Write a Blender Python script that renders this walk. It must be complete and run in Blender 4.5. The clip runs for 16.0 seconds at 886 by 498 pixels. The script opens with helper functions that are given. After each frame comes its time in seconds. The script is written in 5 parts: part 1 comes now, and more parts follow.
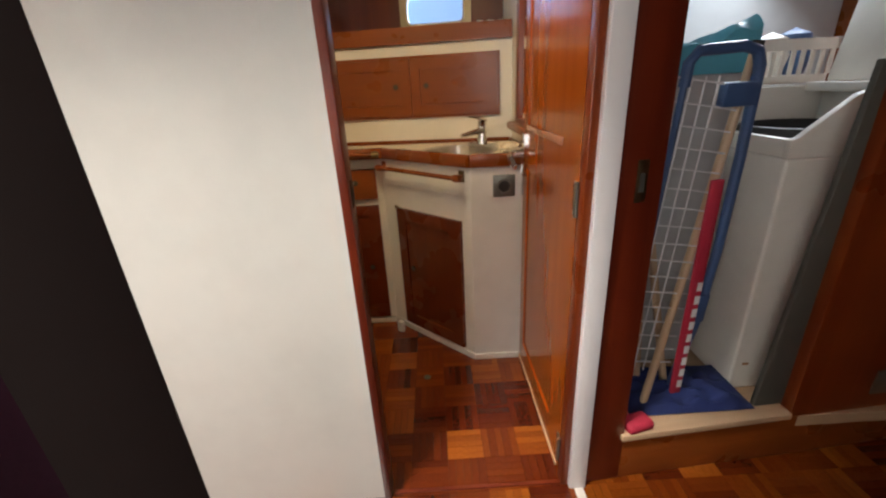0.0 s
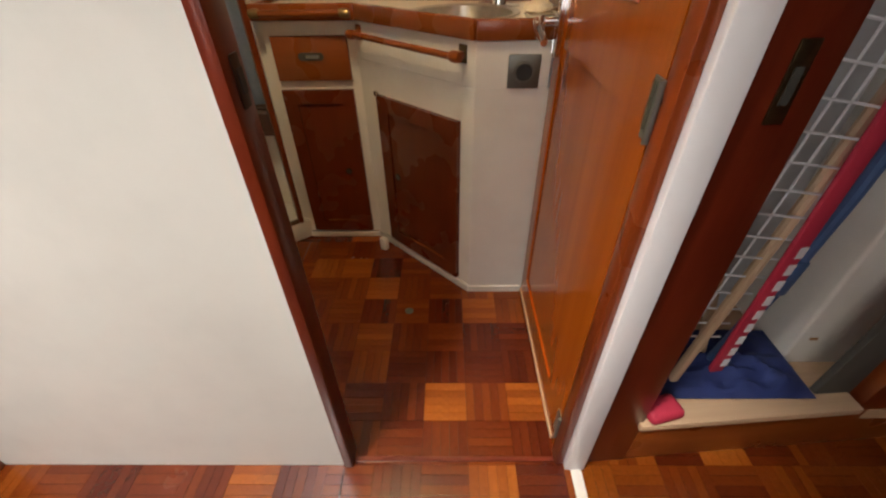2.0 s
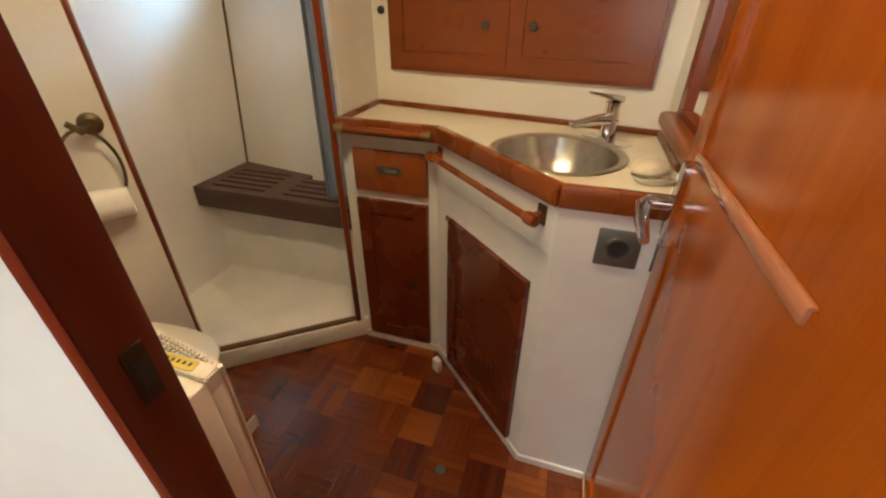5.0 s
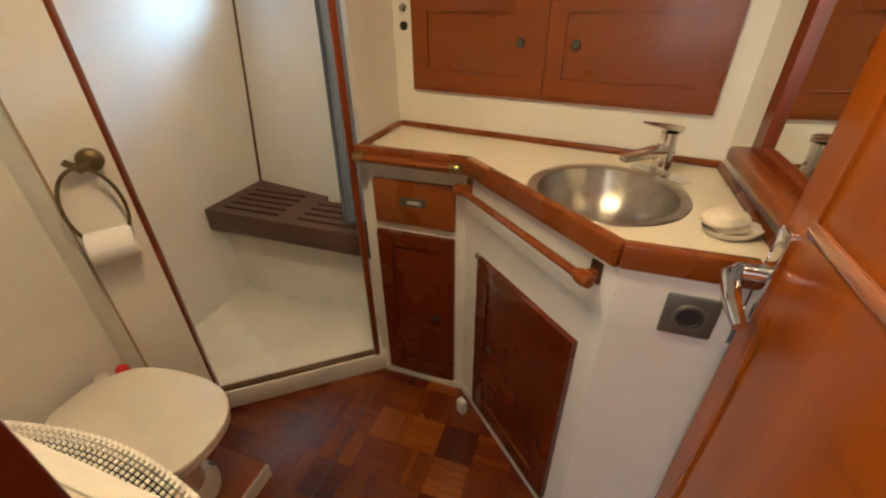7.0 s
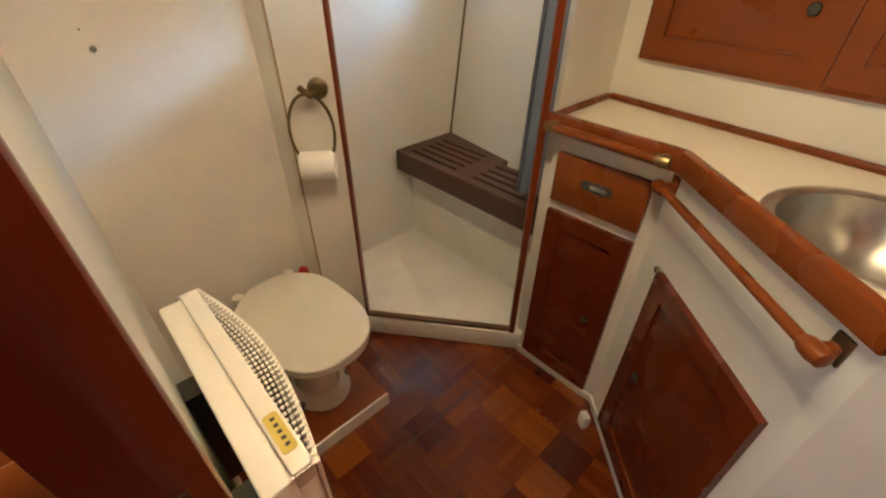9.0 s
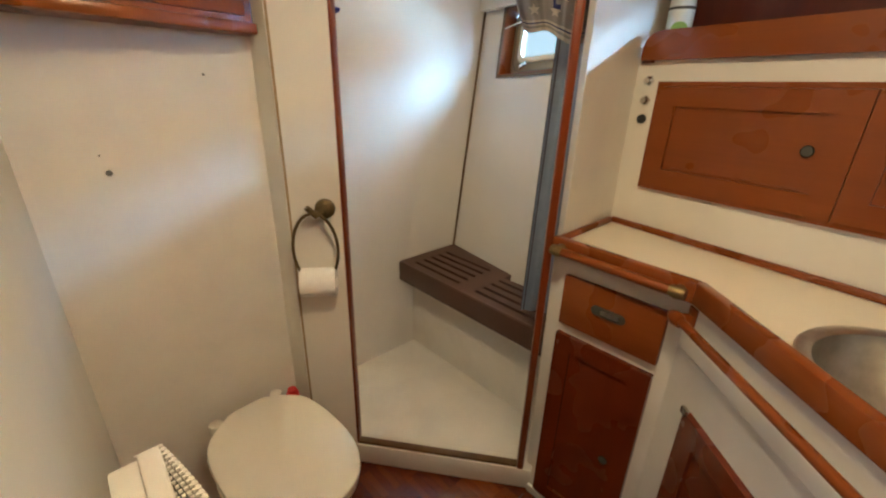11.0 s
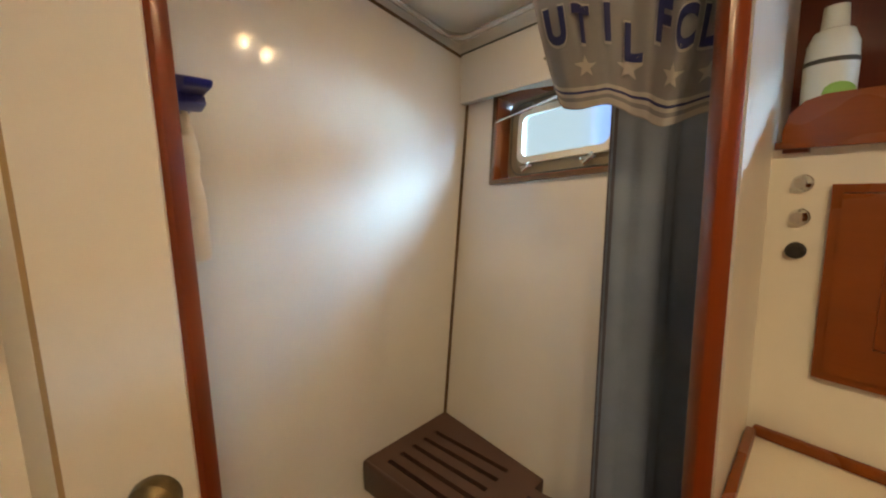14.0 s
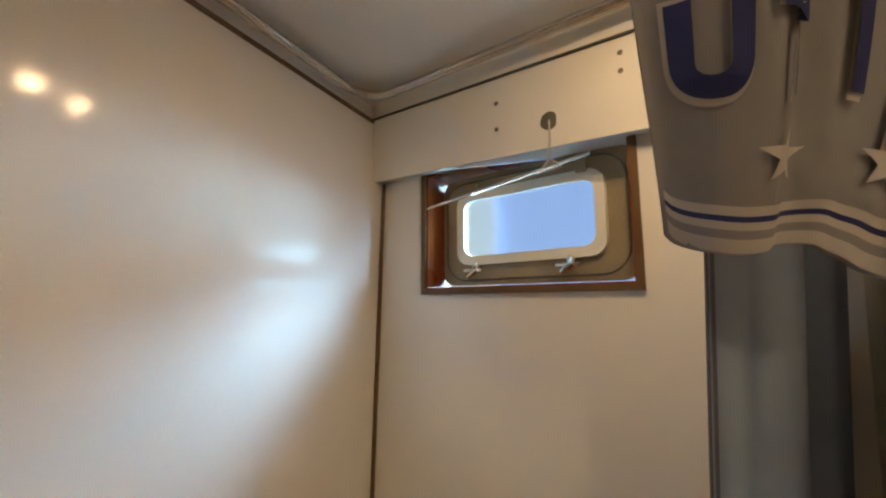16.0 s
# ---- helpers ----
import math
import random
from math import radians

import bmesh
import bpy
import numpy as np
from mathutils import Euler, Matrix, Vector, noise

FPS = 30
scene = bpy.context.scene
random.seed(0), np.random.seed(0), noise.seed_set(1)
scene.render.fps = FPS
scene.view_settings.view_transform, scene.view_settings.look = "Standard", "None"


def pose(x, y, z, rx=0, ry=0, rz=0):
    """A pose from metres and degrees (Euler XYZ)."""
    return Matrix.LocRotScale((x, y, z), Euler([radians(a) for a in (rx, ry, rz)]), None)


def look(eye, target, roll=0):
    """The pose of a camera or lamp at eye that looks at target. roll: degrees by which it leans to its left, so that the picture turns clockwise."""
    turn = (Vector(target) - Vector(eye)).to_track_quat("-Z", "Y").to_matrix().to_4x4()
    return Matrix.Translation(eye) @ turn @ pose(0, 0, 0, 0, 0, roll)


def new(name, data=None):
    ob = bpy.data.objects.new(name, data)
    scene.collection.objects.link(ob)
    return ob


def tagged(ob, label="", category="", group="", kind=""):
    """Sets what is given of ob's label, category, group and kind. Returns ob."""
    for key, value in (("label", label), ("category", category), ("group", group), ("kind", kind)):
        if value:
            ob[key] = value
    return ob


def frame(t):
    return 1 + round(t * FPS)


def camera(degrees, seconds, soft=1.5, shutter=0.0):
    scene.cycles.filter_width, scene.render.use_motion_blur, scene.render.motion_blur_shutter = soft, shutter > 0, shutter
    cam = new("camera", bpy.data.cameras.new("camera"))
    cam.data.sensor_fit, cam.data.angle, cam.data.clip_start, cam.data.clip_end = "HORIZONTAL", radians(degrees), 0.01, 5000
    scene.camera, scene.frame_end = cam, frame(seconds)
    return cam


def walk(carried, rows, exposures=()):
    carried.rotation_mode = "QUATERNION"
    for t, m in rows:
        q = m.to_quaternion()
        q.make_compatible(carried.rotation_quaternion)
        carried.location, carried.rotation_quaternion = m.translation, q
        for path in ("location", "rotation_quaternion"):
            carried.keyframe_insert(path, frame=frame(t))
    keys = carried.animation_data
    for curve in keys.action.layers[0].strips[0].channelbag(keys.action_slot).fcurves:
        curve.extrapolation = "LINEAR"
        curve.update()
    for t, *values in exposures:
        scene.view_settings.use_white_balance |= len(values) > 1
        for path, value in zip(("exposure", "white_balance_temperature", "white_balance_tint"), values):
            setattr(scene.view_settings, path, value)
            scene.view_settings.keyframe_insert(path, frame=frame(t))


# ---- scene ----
cam = camera(95.1, 16.0, soft=2.2)
PATH = [
    (0, (0.203, 0.17, 1.199), (0.221, 2.026, 0.453), -3.2),
    (0.5, (0.207, 0.203, 1.175), (0.251, 1.975, 0.249), -2.9),
    (1, (0.211, 0.322, 1.136), (0.224, 2.028, 0.092), -2.4),
    (1.5, (0.25, 0.47, 1.129), (0.234, 2.109, -0.017), -1.7),
    (2, (0.267, 0.574, 1.118), (0.237, 2.154, -0.108), -1.0),
    (2.5, (0.269, 0.708, 1.103), (0.237, 2.258, -0.16), -0.2),
    (3, (0.259, 0.829, 1.124), (0.21, 2.386, -0.13), 0.5),
    (3.5, (0.272, 0.892, 1.163), (0.165, 2.485, -0.043), 1.1),
    (4, (0.313, 0.914, 1.207), (0.04, 2.534, 0.065), 1.7),
    (4.5, (0.341, 0.917, 1.242), (-0.129, 2.544, 0.177), 1.4),
    (6.8, (0.262, 1.07, 1.298), (-0.276, 2.71, 0.288), -1.2),
    (7, (0.243, 1.077, 1.304), (-0.322, 2.69, 0.265), -0.7),
    (7.5, (0.235, 1.085, 1.3), (-0.596, 2.552, 0.225), -1.1),
    (8, (0.25, 1.115, 1.283), (-0.851, 2.34, 0.148), -0.4),
    (8.2, (0.235, 1.122, 1.28), (-0.9, 2.264, 0.094), 0.3),
    (10.3, (0.181, 1.152, 1.293), (-1.096, 2.359, 0.337), 1.9),
    (10.5, (0.171, 1.147, 1.298), (-1.122, 2.394, 0.419), 1.8),
    (11, (0.144, 1.184, 1.309), (-1.201, 2.467, 0.573), 1.6),
    (11.5, (0.109, 1.274, 1.334), (-1.304, 2.535, 0.692), 1.2),
    (12, (0.08, 1.381, 1.324), (-1.368, 2.639, 0.757), 0.6),
    (12.5, (-0.013, 1.475, 1.314), (-1.455, 2.773, 0.83), 0.0),
    (13, (-0.175, 1.571, 1.342), (-1.601, 2.913, 0.935), -1.0),
    (13.5, (-0.264, 1.6, 1.348), (-1.676, 2.972, 0.996), -1.4),
    (14, (-0.33, 1.626, 1.346), (-1.692, 3.061, 1.055), -1.2),
    (14.5, (-0.457, 1.726, 1.382), (-1.736, 3.247, 1.151), -0.7),
    (15, (-0.533, 1.826, 1.413), (-1.719, 3.428, 1.243), -0.6),
    (15.5, (-0.599, 1.893, 1.445), (-1.685, 3.57, 1.351), -1.6),
    (16, (-0.636, 1.922, 1.47), (-1.621, 3.662, 1.455), -2.6),
]
walk(cam, [(t, look(eye, target, roll)) for t, eye, target, roll in PATH],
     [(0, -0.25, 6600, 12), (1.5, -0.25, 6600, 13), (2.5, -0.14, 6600, 13), (4, 0.06, 6500, 10), (8, 0.05, 6400, 10), (10.5, 0.0, 6000, 10),
      (12, -0.12, 6500, 10), (14, -0.28, 6900, 14), (15, -0.38, 6650, 14), (16, -0.50, 6800, 15)])

# ---- light ----
world = bpy.data.worlds.new("world")
scene.world = world
world.use_nodes = True
wn = world.node_tree.nodes
sky = wn.new("ShaderNodeTexSky")
sky.sky_type, sky.sun_disc, sky.sun_elevation, sky.sun_rotation = "NISHITA", False, radians(48), radians(20)
wn["Background"].inputs["Strength"].default_value = 0.06
world.node_tree.links.new(sky.outputs[0], wn["Background"].inputs[0])


def lamp(name, kind, m, energy, colour, size=0.1, size_y=None):
    d = bpy.data.lights.new(name, kind)
    d.energy, d.color = energy, colour
    if kind == "AREA":
        d.size = size
        if size_y:
            d.shape, d.size_y = "RECTANGLE", size_y
    elif kind == "SUN":
        d.angle = size
    else:
        d.shadow_soft_size = size
    ob = new(name, d)
    ob.matrix_world = m
    return ob


sun = lamp("sun", "SUN", look((0, 6, 7), (0, 0, 0)), 2.5, (1, 0.95, 0.88), radians(0.5))
WARM, DAY = (1.0, 0.77, 0.44), (0.42, 0.70, 1.0)
DOWNLIGHTS = ((-0.14, 1.49), (0.15, 1.46))
for lx, ly in DOWNLIGHTS:
    lamp("downlight_lamp", "AREA", pose(lx, ly, 1.888), 5.6, WARM, 0.07)
SHOWER_LIGHT, SHOWER_LIGHT_TURN = (-0.64, 2.337), -21
for dx, dy, lz in ((0.020, 0.052, 1.880), (-0.020, -0.052, 1.900)):
    lamp("shower_light_lamp", "AREA", pose(SHOWER_LIGHT[0] + dx, SHOWER_LIGHT[1] + dy, lz), 1.45, (1.0, 0.69, 0.37), 0.026)
# daylight outside the shower portlight: open sky above, bright water at the horizon
lamp("shower_sky_lamp", "AREA", look((-0.02, 3.65, 2.12), (-0.92, 2.78, 1.50)), 190.0, (0.40, 0.72, 1.0), 0.9, 0.6)
lamp("shower_water_lamp", "AREA", look((0.08, 3.78, 1.40), (-0.92, 2.78, 1.50)), 34.0, (0.42, 0.77, 1.0), 0.6, 0.26)
lamp("sink_sky_lamp", "AREA", look((1.25, 3.00, 1.83), (1.086, 2.014, 1.83)), 170.0, DAY, 1.3, 0.06)
lamp("sink_water_lamp", "AREA", look((1.25, 3.00, 1.57), (1.086, 2.014, 1.57)), 75.0, DAY, 1.3, 0.26)
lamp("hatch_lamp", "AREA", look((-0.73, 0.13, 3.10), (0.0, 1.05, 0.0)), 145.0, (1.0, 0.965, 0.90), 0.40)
# added fill from behind the camera; the south wall has no opening
lamp("passage_fill_lamp", "AREA", look((-0.35, -0.97, 0.95), (-0.2, 1.0, 0.3)), 31.0, (1.0, 0.99, 0.96), 1.2, 1.6)
# added fill to brighten the closet contents; the closet has no window
lamp("closet_fill_lamp", "AREA", look((1.75, 2.1, 1.80), (1.2, 1.4, 0.9)), 12.0, (0.80, 0.90, 1.0), 0.4, 0.3)


# ---- materials ----
def material(name, build):
    m = bpy.data.materials.new(name)
    m.use_nodes = True
    nt = m.node_tree
    build(nt, nt.nodes["Principled BSDF"])
    return m


def coords(nt, scale=(1, 1, 1)):
    tc = nt.nodes.new("ShaderNodeTexCoord")
    mp = nt.nodes.new("ShaderNodeMapping")
    mp.inputs["Scale"].default_value = scale
    nt.links.new(tc.outputs["Object"], mp.inputs[0])
    return mp.outputs[0]


def noise_tex(nt, vec, scale, detail=4.0, rough=0.55, dist=0.0):
    n = nt.nodes.new("ShaderNodeTexNoise")
    n.inputs["Scale"].default_value, n.inputs["Detail"].default_value = scale, detail
    n.inputs["Roughness"].default_value, n.inputs["Distortion"].default_value = rough, dist
    nt.links.new(vec, n.inputs["Vector"])
    return n.outputs["Fac"]


def ramp(nt, fac, stops):
    r = nt.nodes.new("ShaderNodeValToRGB")
    e = r.color_ramp.elements
    while len(e) < len(stops):
        e.new(0.5)
    for el, (p, c) in zip(e, stops):
        el.position, el.color = p, (*c, 1)
    nt.links.new(fac, r.inputs[0])
    return r.outputs[0]


def mix(nt, fac, a, b, blend="MIX"):
    n = nt.nodes.new("ShaderNodeMix")
    n.data_type, n.blend_type = "RGBA", blend
    for sock, v in ((n.inputs[0], fac), (n.inputs[6], a), (n.inputs[7], b)):
        if isinstance(v, (int, float)):
            sock.default_value = v
        elif isinstance(v, tuple):
            sock.default_value = (*v, 1)
        else:
            nt.links.new(v, sock)
    return n.outputs[2]


def bump(nt, bs, fac, strength, dist=0.002):
    b = nt.nodes.new("ShaderNodeBump")
    b.inputs["Strength"].default_value, b.inputs["Distance"].default_value = strength, dist
    nt.links.new(fac, b.inputs["Height"])
    nt.links.new(b.outputs[0], bs.inputs["Normal"])


def rough_range(nt, bs, fac, lo, hi):
    r = nt.nodes.new("ShaderNodeMapRange")
    r.inputs[3].default_value, r.inputs[4].default_value = lo, hi
    nt.links.new(fac, r.inputs[0])
    nt.links.new(r.outputs[0], bs.inputs["Roughness"])


def wood(name, dark, light, axis="z", rough=(0.16, 0.34), coat=0.5, scale=1.0):
    s = {"x": (0.9, 14, 14), "y": (14, 0.9, 14), "z": (14, 14, 0.9)}[axis]

    def build(nt, bs):
        v = coords(nt, tuple(k * scale for k in s))
        big = noise_tex(nt, v, 1.1, 3, 0.5, 0.15)
        fine = noise_tex(nt, coords(nt, tuple(k * scale * (0.4 if k < 1 else 3.0) for k in s)), 6.0, 3, 0.6)
        mid = tuple((a + b) / 2 for a, b in zip(dark, light))
        c = ramp(nt, big, ((0.28, dark), (0.5, mid), (0.72, light)))
        c2 = mix(nt, 0.13, c, ramp(nt, fine, ((0.30, tuple(k * 0.55 for k in dark)), (0.65, light))), "MIX")
        nt.links.new(c2, bs.inputs["Base Color"])
        rough_range(nt, bs, noise_tex(nt, coords(nt, (1, 1, 1)), 5.0, 2), *rough)
        bs.inputs["Coat Weight"].default_value, bs.inputs["Coat Roughness"].default_value = coat, 0.10
        bs.inputs["Specular IOR Level"].default_value = 0.35
    return material(name, build)


def paint(name, colour, rough=0.4, var=0.06, bumps=0.05, scale=6.0, coat=0.0, metal=0.0, spec=0.5):
    def build(nt, bs):
        v = coords(nt)
        a, b = noise_tex(nt, v, scale, 5), noise_tex(nt, v, scale * 22, 3)
        lo = tuple(max(0, k * (1 - var * 2)) for k in colour)
        c = ramp(nt, a, ((0.3, lo), (0.6, colour)))
        nt.links.new(mix(nt, var, c, ramp(nt, b, ((0.4, lo), (0.6, colour)))), bs.inputs["Base Color"])
        rough_range(nt, bs, a, rough * 0.85, min(1, rough * 1.2))
        bs.inputs["Metallic"].default_value, bs.inputs["Coat Weight"].default_value = metal, coat
        bs.inputs["Specular IOR Level"].default_value = spec
        bump(nt, bs, b, bumps, 0.001)
    return material(name, build)


def parquet(name, joined):
    def build(nt, bs):
        if joined:
            g = nt.nodes.new("ShaderNodeNewGeometry").outputs["Random Per Island"]
        else:
            g = nt.nodes.new("ShaderNodeObjectInfo").outputs["Random"]
        pos = nt.nodes.new("ShaderNodeNewGeometry").outputs["Position"]
        sub = nt.nodes.new("ShaderNodeVectorMath")
        sub.operation = "MULTIPLY_ADD"
        sub.inputs[1].default_value, sub.inputs[2].default_value = (8.0, 8.0, 0.0), (1.06 * 8.0, 0.8 * 8.0, 0.0)
        nt.links.new(pos, sub.inputs[0])
        flo = nt.nodes.new("ShaderNodeVectorMath")
        flo.operation = "FLOOR"
        nt.links.new(sub.outputs[0], flo.inputs[0])
        wn2 = nt.nodes.new("ShaderNodeTexWhiteNoise")
        wn2.noise_dimensions = "3D"
        nt.links.new(flo.outputs[0], wn2.inputs["Vector"])
        comb = nt.nodes.new("ShaderNodeMix")
        comb.inputs[0].default_value = 0.30
        nt.links.new(wn2.outputs["Value"], comb.inputs[2])
        nt.links.new(g, comb.inputs[3])
        base = ramp(nt, comb.outputs[0], ((0.12, (0.068, 0.0085, 0.002)), (0.36, (0.110, 0.017, 0.003)), (0.62, (0.165, 0.032, 0.004)), (0.88, (0.28, 0.074, 0.009))))
        v = coords(nt, (1, 1, 1))
        grain = noise_tex(nt, coords(nt, (30, 30, 30)), 3.0, 6, 0.7, 0.8)
        stain = noise_tex(nt, v, 3.5, 4)
        c = mix(nt, 0.28, base, mix(nt, 1.0, base, ramp(nt, grain, ((0.3, (0.35, 0.3, 0.25)), (0.7, (1.35, 1.35, 1.3)))), "MULTIPLY"))
        c = mix(nt, 0.5, c, mix(nt, 1.0, c, ramp(nt, stain, ((0.35, (0.55, 0.45, 0.4)), (0.65, (1.1, 1.1, 1.1)))), "MULTIPLY"))
        nt.links.new(c, bs.inputs["Base Color"])
        rough_range(nt, bs, stain, 0.14, 0.34)
        bs.inputs["Coat Weight"].default_value, bs.inputs["Coat Roughness"].default_value = 0.30, 0.10
        bump(nt, bs, grain, 0.06)
    return material(name, build)


def glass_build(nt, bs):
    bs.inputs["Base Color"].default_value = (0.9, 0.97, 1, 1)
    bs.inputs["Transmission Weight"].default_value, bs.inputs["Roughness"].default_value = 1.0, 0.12
    bs.inputs["IOR"].default_value = 1.45


def mirror_build(nt, bs):
    bs.inputs["Base Color"].default_value = (0.86, 0.88, 0.87, 1)
    bs.inputs["Metallic"].default_value, bs.inputs["Roughness"].default_value = 1.0, 0.02


def glow(name, colour, strength):
    def build(nt, bs):
        bs.inputs["Base Color"].default_value = (*colour, 1)
        bs.inputs["Emission Color"].default_value = (*colour, 1)
        bs.inputs["Emission Strength"].default_value = strength
    return material(name, build)


WALL = paint("white_wall_panel", (0.715, 0.712, 0.65), 0.42, 0.035, 0.04)
HEADWALL = paint("warm_white_laminate", (0.74, 0.71, 0.64), 0.32, 0.04, 0.03)
SHOWERWALL = paint("glossy_white_liner", (0.76, 0.75, 0.72), 0.10, 0.03, 0.012, 3.0, spec=0.45)
GELCOAT = paint("white_gelcoat_pan", (0.78, 0.76, 0.71), 0.3, 0.05, 0.03)
CABWHITE = paint("white_cabinet_paint", (0.74, 0.72, 0.67), 0.35, 0.05, 0.05)
COUNTER = paint("cream_laminate", (0.76, 0.69, 0.55), 0.3, 0.03, 0.02)
CEIL = paint("white_ceiling_panel", (0.76, 0.75, 0.72), 0.3, 0.03, 0.02)
MAHOG_Z = wood("varnished_mahogany_upright", (0.130, 0.020, 0.004), (0.185, 0.034, 0.006), "z", (0.26, 0.30), 0.10)
MAHOG_X = wood("varnished_mahogany_lengthwise", (0.182, 0.043, 0.0072), (0.222, 0.056, 0.009), "x", (0.24, 0.32), 0.10)
MAHOG_Y = wood("varnished_mahogany_across", (0.185, 0.040, 0.006), (0.255, 0.066, 0.010), "y", (0.24, 0.32), 0.10)
VANITYWOOD = wood("dark_red_mahogany", (0.098, 0.0145, 0.0035), (0.130, 0.021, 0.0045), "z", (0.22, 0.32), 0.15)
DOORWOOD = wood("door_veneer", (0.255, 0.052, 0.003), (0.325, 0.075, 0.005), "z", (0.16, 0.26), 0.15)
DARKMAH = wood("dark_mahogany", (0.075, 0.008, 0.003), (0.135, 0.018, 0.005), "z", (0.25, 0.4), 0.2)
PALEWOOD = wood("pale_bare_wood", (0.42, 0.27, 0.15), (0.58, 0.40, 0.25), "x", (0.5, 0.7), 0.0)
STICK = wood("beech_stick", (0.50, 0.34, 0.20), (0.64, 0.47, 0.31), "z", (0.45, 0.6), 0.0)
BROWNPLAST = paint("brown_plastic", (0.095, 0.048, 0.036), 0.5, 0.12, 0.15)
# near-black colour that puts the shade into the bench slots
SLOT_SHADE = paint("painted_slot_shadow", (0.03, 0.014, 0.010), 0.6)
STEEL = paint("brushed_steel", (0.60, 0.57, 0.52), 0.24, 0.08, 0.03, metal=1.0)
def brushed_build(nt, bs):
    v = coords(nt)
    n = noise_tex(nt, v, 40.0, 4)
    nt.links.new(ramp(nt, n, ((0.3, (0.50, 0.47, 0.42)), (0.7, (0.62, 0.59, 0.53)))), bs.inputs["Base Color"])
    bs.inputs["Metallic"].default_value = 1.0
    rough_range(nt, bs, n, 0.26, 0.36)
    tan = nt.nodes.new("ShaderNodeTangent")
    tan.direction_type, tan.axis = "RADIAL", "Z"
    nt.links.new(tan.outputs[0], bs.inputs["Tangent"])
    bs.inputs["Anisotropic"].default_value, bs.inputs["Anisotropic Rotation"].default_value = 0.75, 0.25


BRUSHED = material("spun_steel", brushed_build)
CHROME = paint("chrome", (0.78, 0.78, 0.78), 0.08, 0.02, 0.0, metal=1.0)
BRASS = paint("aged_brass", (0.34, 0.25, 0.12), 0.34, 0.25, 0.1, metal=1.0)
BRONZE = paint("dark_bronze", (0.20, 0.15, 0.08), 0.38, 0.25, 0.1, metal=1.0)
DARKBRONZE = paint("tarnished_bronze", (0.055, 0.030, 0.016), 0.5, 0.25, 0.1, metal=0.6)
ALU = paint("dull_bronze_alloy", (0.36, 0.31, 0.21), 0.40, 0.15, 0.08, metal=0.4)
TAUPE = wood("weathered_brown_strip", (0.085, 0.048, 0.022), (0.15, 0.088, 0.042), "z", (0.35, 0.5), 0.0)
PORCELAIN = paint("cream_porcelain", (0.78, 0.73, 0.62), 0.14, 0.02, 0.0, coat=0.5)
PLASTIC_W = paint("white_plastic", (0.78, 0.74, 0.66), 0.4, 0.05, 0.03)
RUBBER = paint("black_rubber", (0.02, 0.02, 0.02), 0.6)
CURTAIN = paint("blue_grey_cloth", (0.23, 0.29, 0.40), 0.8, 0.08, 0.2, 10)
CLOTHGREY = paint("grey_cloth", (0.27, 0.265, 0.28), 0.85, 0.08, 0.2, 10)
CLOTHPALE = paint("pale_cloth", (0.52, 0.49, 0.47), 0.85, 0.06, 0.2, 10)
HEMCLOTH = paint("dark_hem_cloth", (0.11, 0.11, 0.15), 0.85, 0.08, 0.2, 10)
CLOTHWHITE = paint("white_liner_cloth", (0.62, 0.62, 0.60), 0.7, 0.05)
NAVY = paint("navy_print", (0.022, 0.030, 0.14), 0.75, 0.1)
DARKDRAPE = paint("dark_plum_cloth", (0.045, 0.006, 0.022), 0.9, 0.2, 0.3, 8)
RED = paint("red_cloth", (0.45, 0.02, 0.05), 0.7, 0.1)
BLUEPLAST = paint("blue_plastic", (0.05, 0.10, 0.22), 0.4, 0.1)
BLUECLOTH = paint("dark_blue_cloth", (0.012, 0.025, 0.12), 0.8, 0.2, 0.3)
TURQ = paint("turquoise_plastic", (0.10, 0.42, 0.55), 0.4, 0.1)
BLUETRIG = paint("blue_trigger_plastic", (0.012, 0.02, 0.25), 0.35, 0.1)
REDCAP = paint("red_cap_plastic", (0.60, 0.02, 0.02), 0.4)
WIRE = paint("white_coated_wire", (0.75, 0.75, 0.75), 0.4)
SPONGE = paint("cream_soap", (0.74, 0.64, 0.48), 0.6, 0.12, 0.3, 30)
PAPER = paint("toilet_paper", (0.82, 0.80, 0.77), 0.9, 0.03, 0.1, 40)
GREEN = paint("green_label", (0.25, 0.5, 0.10), 0.5)
PALEGREEN = paint("pale_bottle", (0.72, 0.78, 0.74), 0.35)
YELLOW = paint("yellow_label", (0.62, 0.48, 0.10), 0.5)
INK = paint("dark_ink", (0.05, 0.05, 0.04), 0.6)
GREYMETAL = paint("grey_metal_plate", (0.19, 0.19, 0.165), 0.4, 0.15, 0.1, metal=0.7)
GREYBOARD = paint("grey_board", (0.085, 0.082, 0.066), 0.7, 0.1)
TAPE = paint("clear_green_tape", (0.09, 0.12, 0.07), 0.15, 0.3, 0.8, 30)
TAPE.node_tree.nodes["Principled BSDF"].inputs["Alpha"].default_value = 0.5
GROUT = paint("dark_joint", (0.03, 0.008, 0.004), 0.5)
GLASS = material("window_glass", glass_build)
MIRROR = material("mirror_glass", mirror_build)
BULB = glow("lit_lamp_lens", (1.0, 0.66, 0.30), 30.0)
OUTSIDE = glow("daylight_beyond", (0.36, 0.56, 0.95), 0.95)
PALE_STRUCTURE = glow("pale_structure_beyond", (0.62, 0.80, 0.86), 0.95)
PARQ = parquet("parquet_finger", False)
PARQ_J = parquet("parquet_fingers_joined", True)


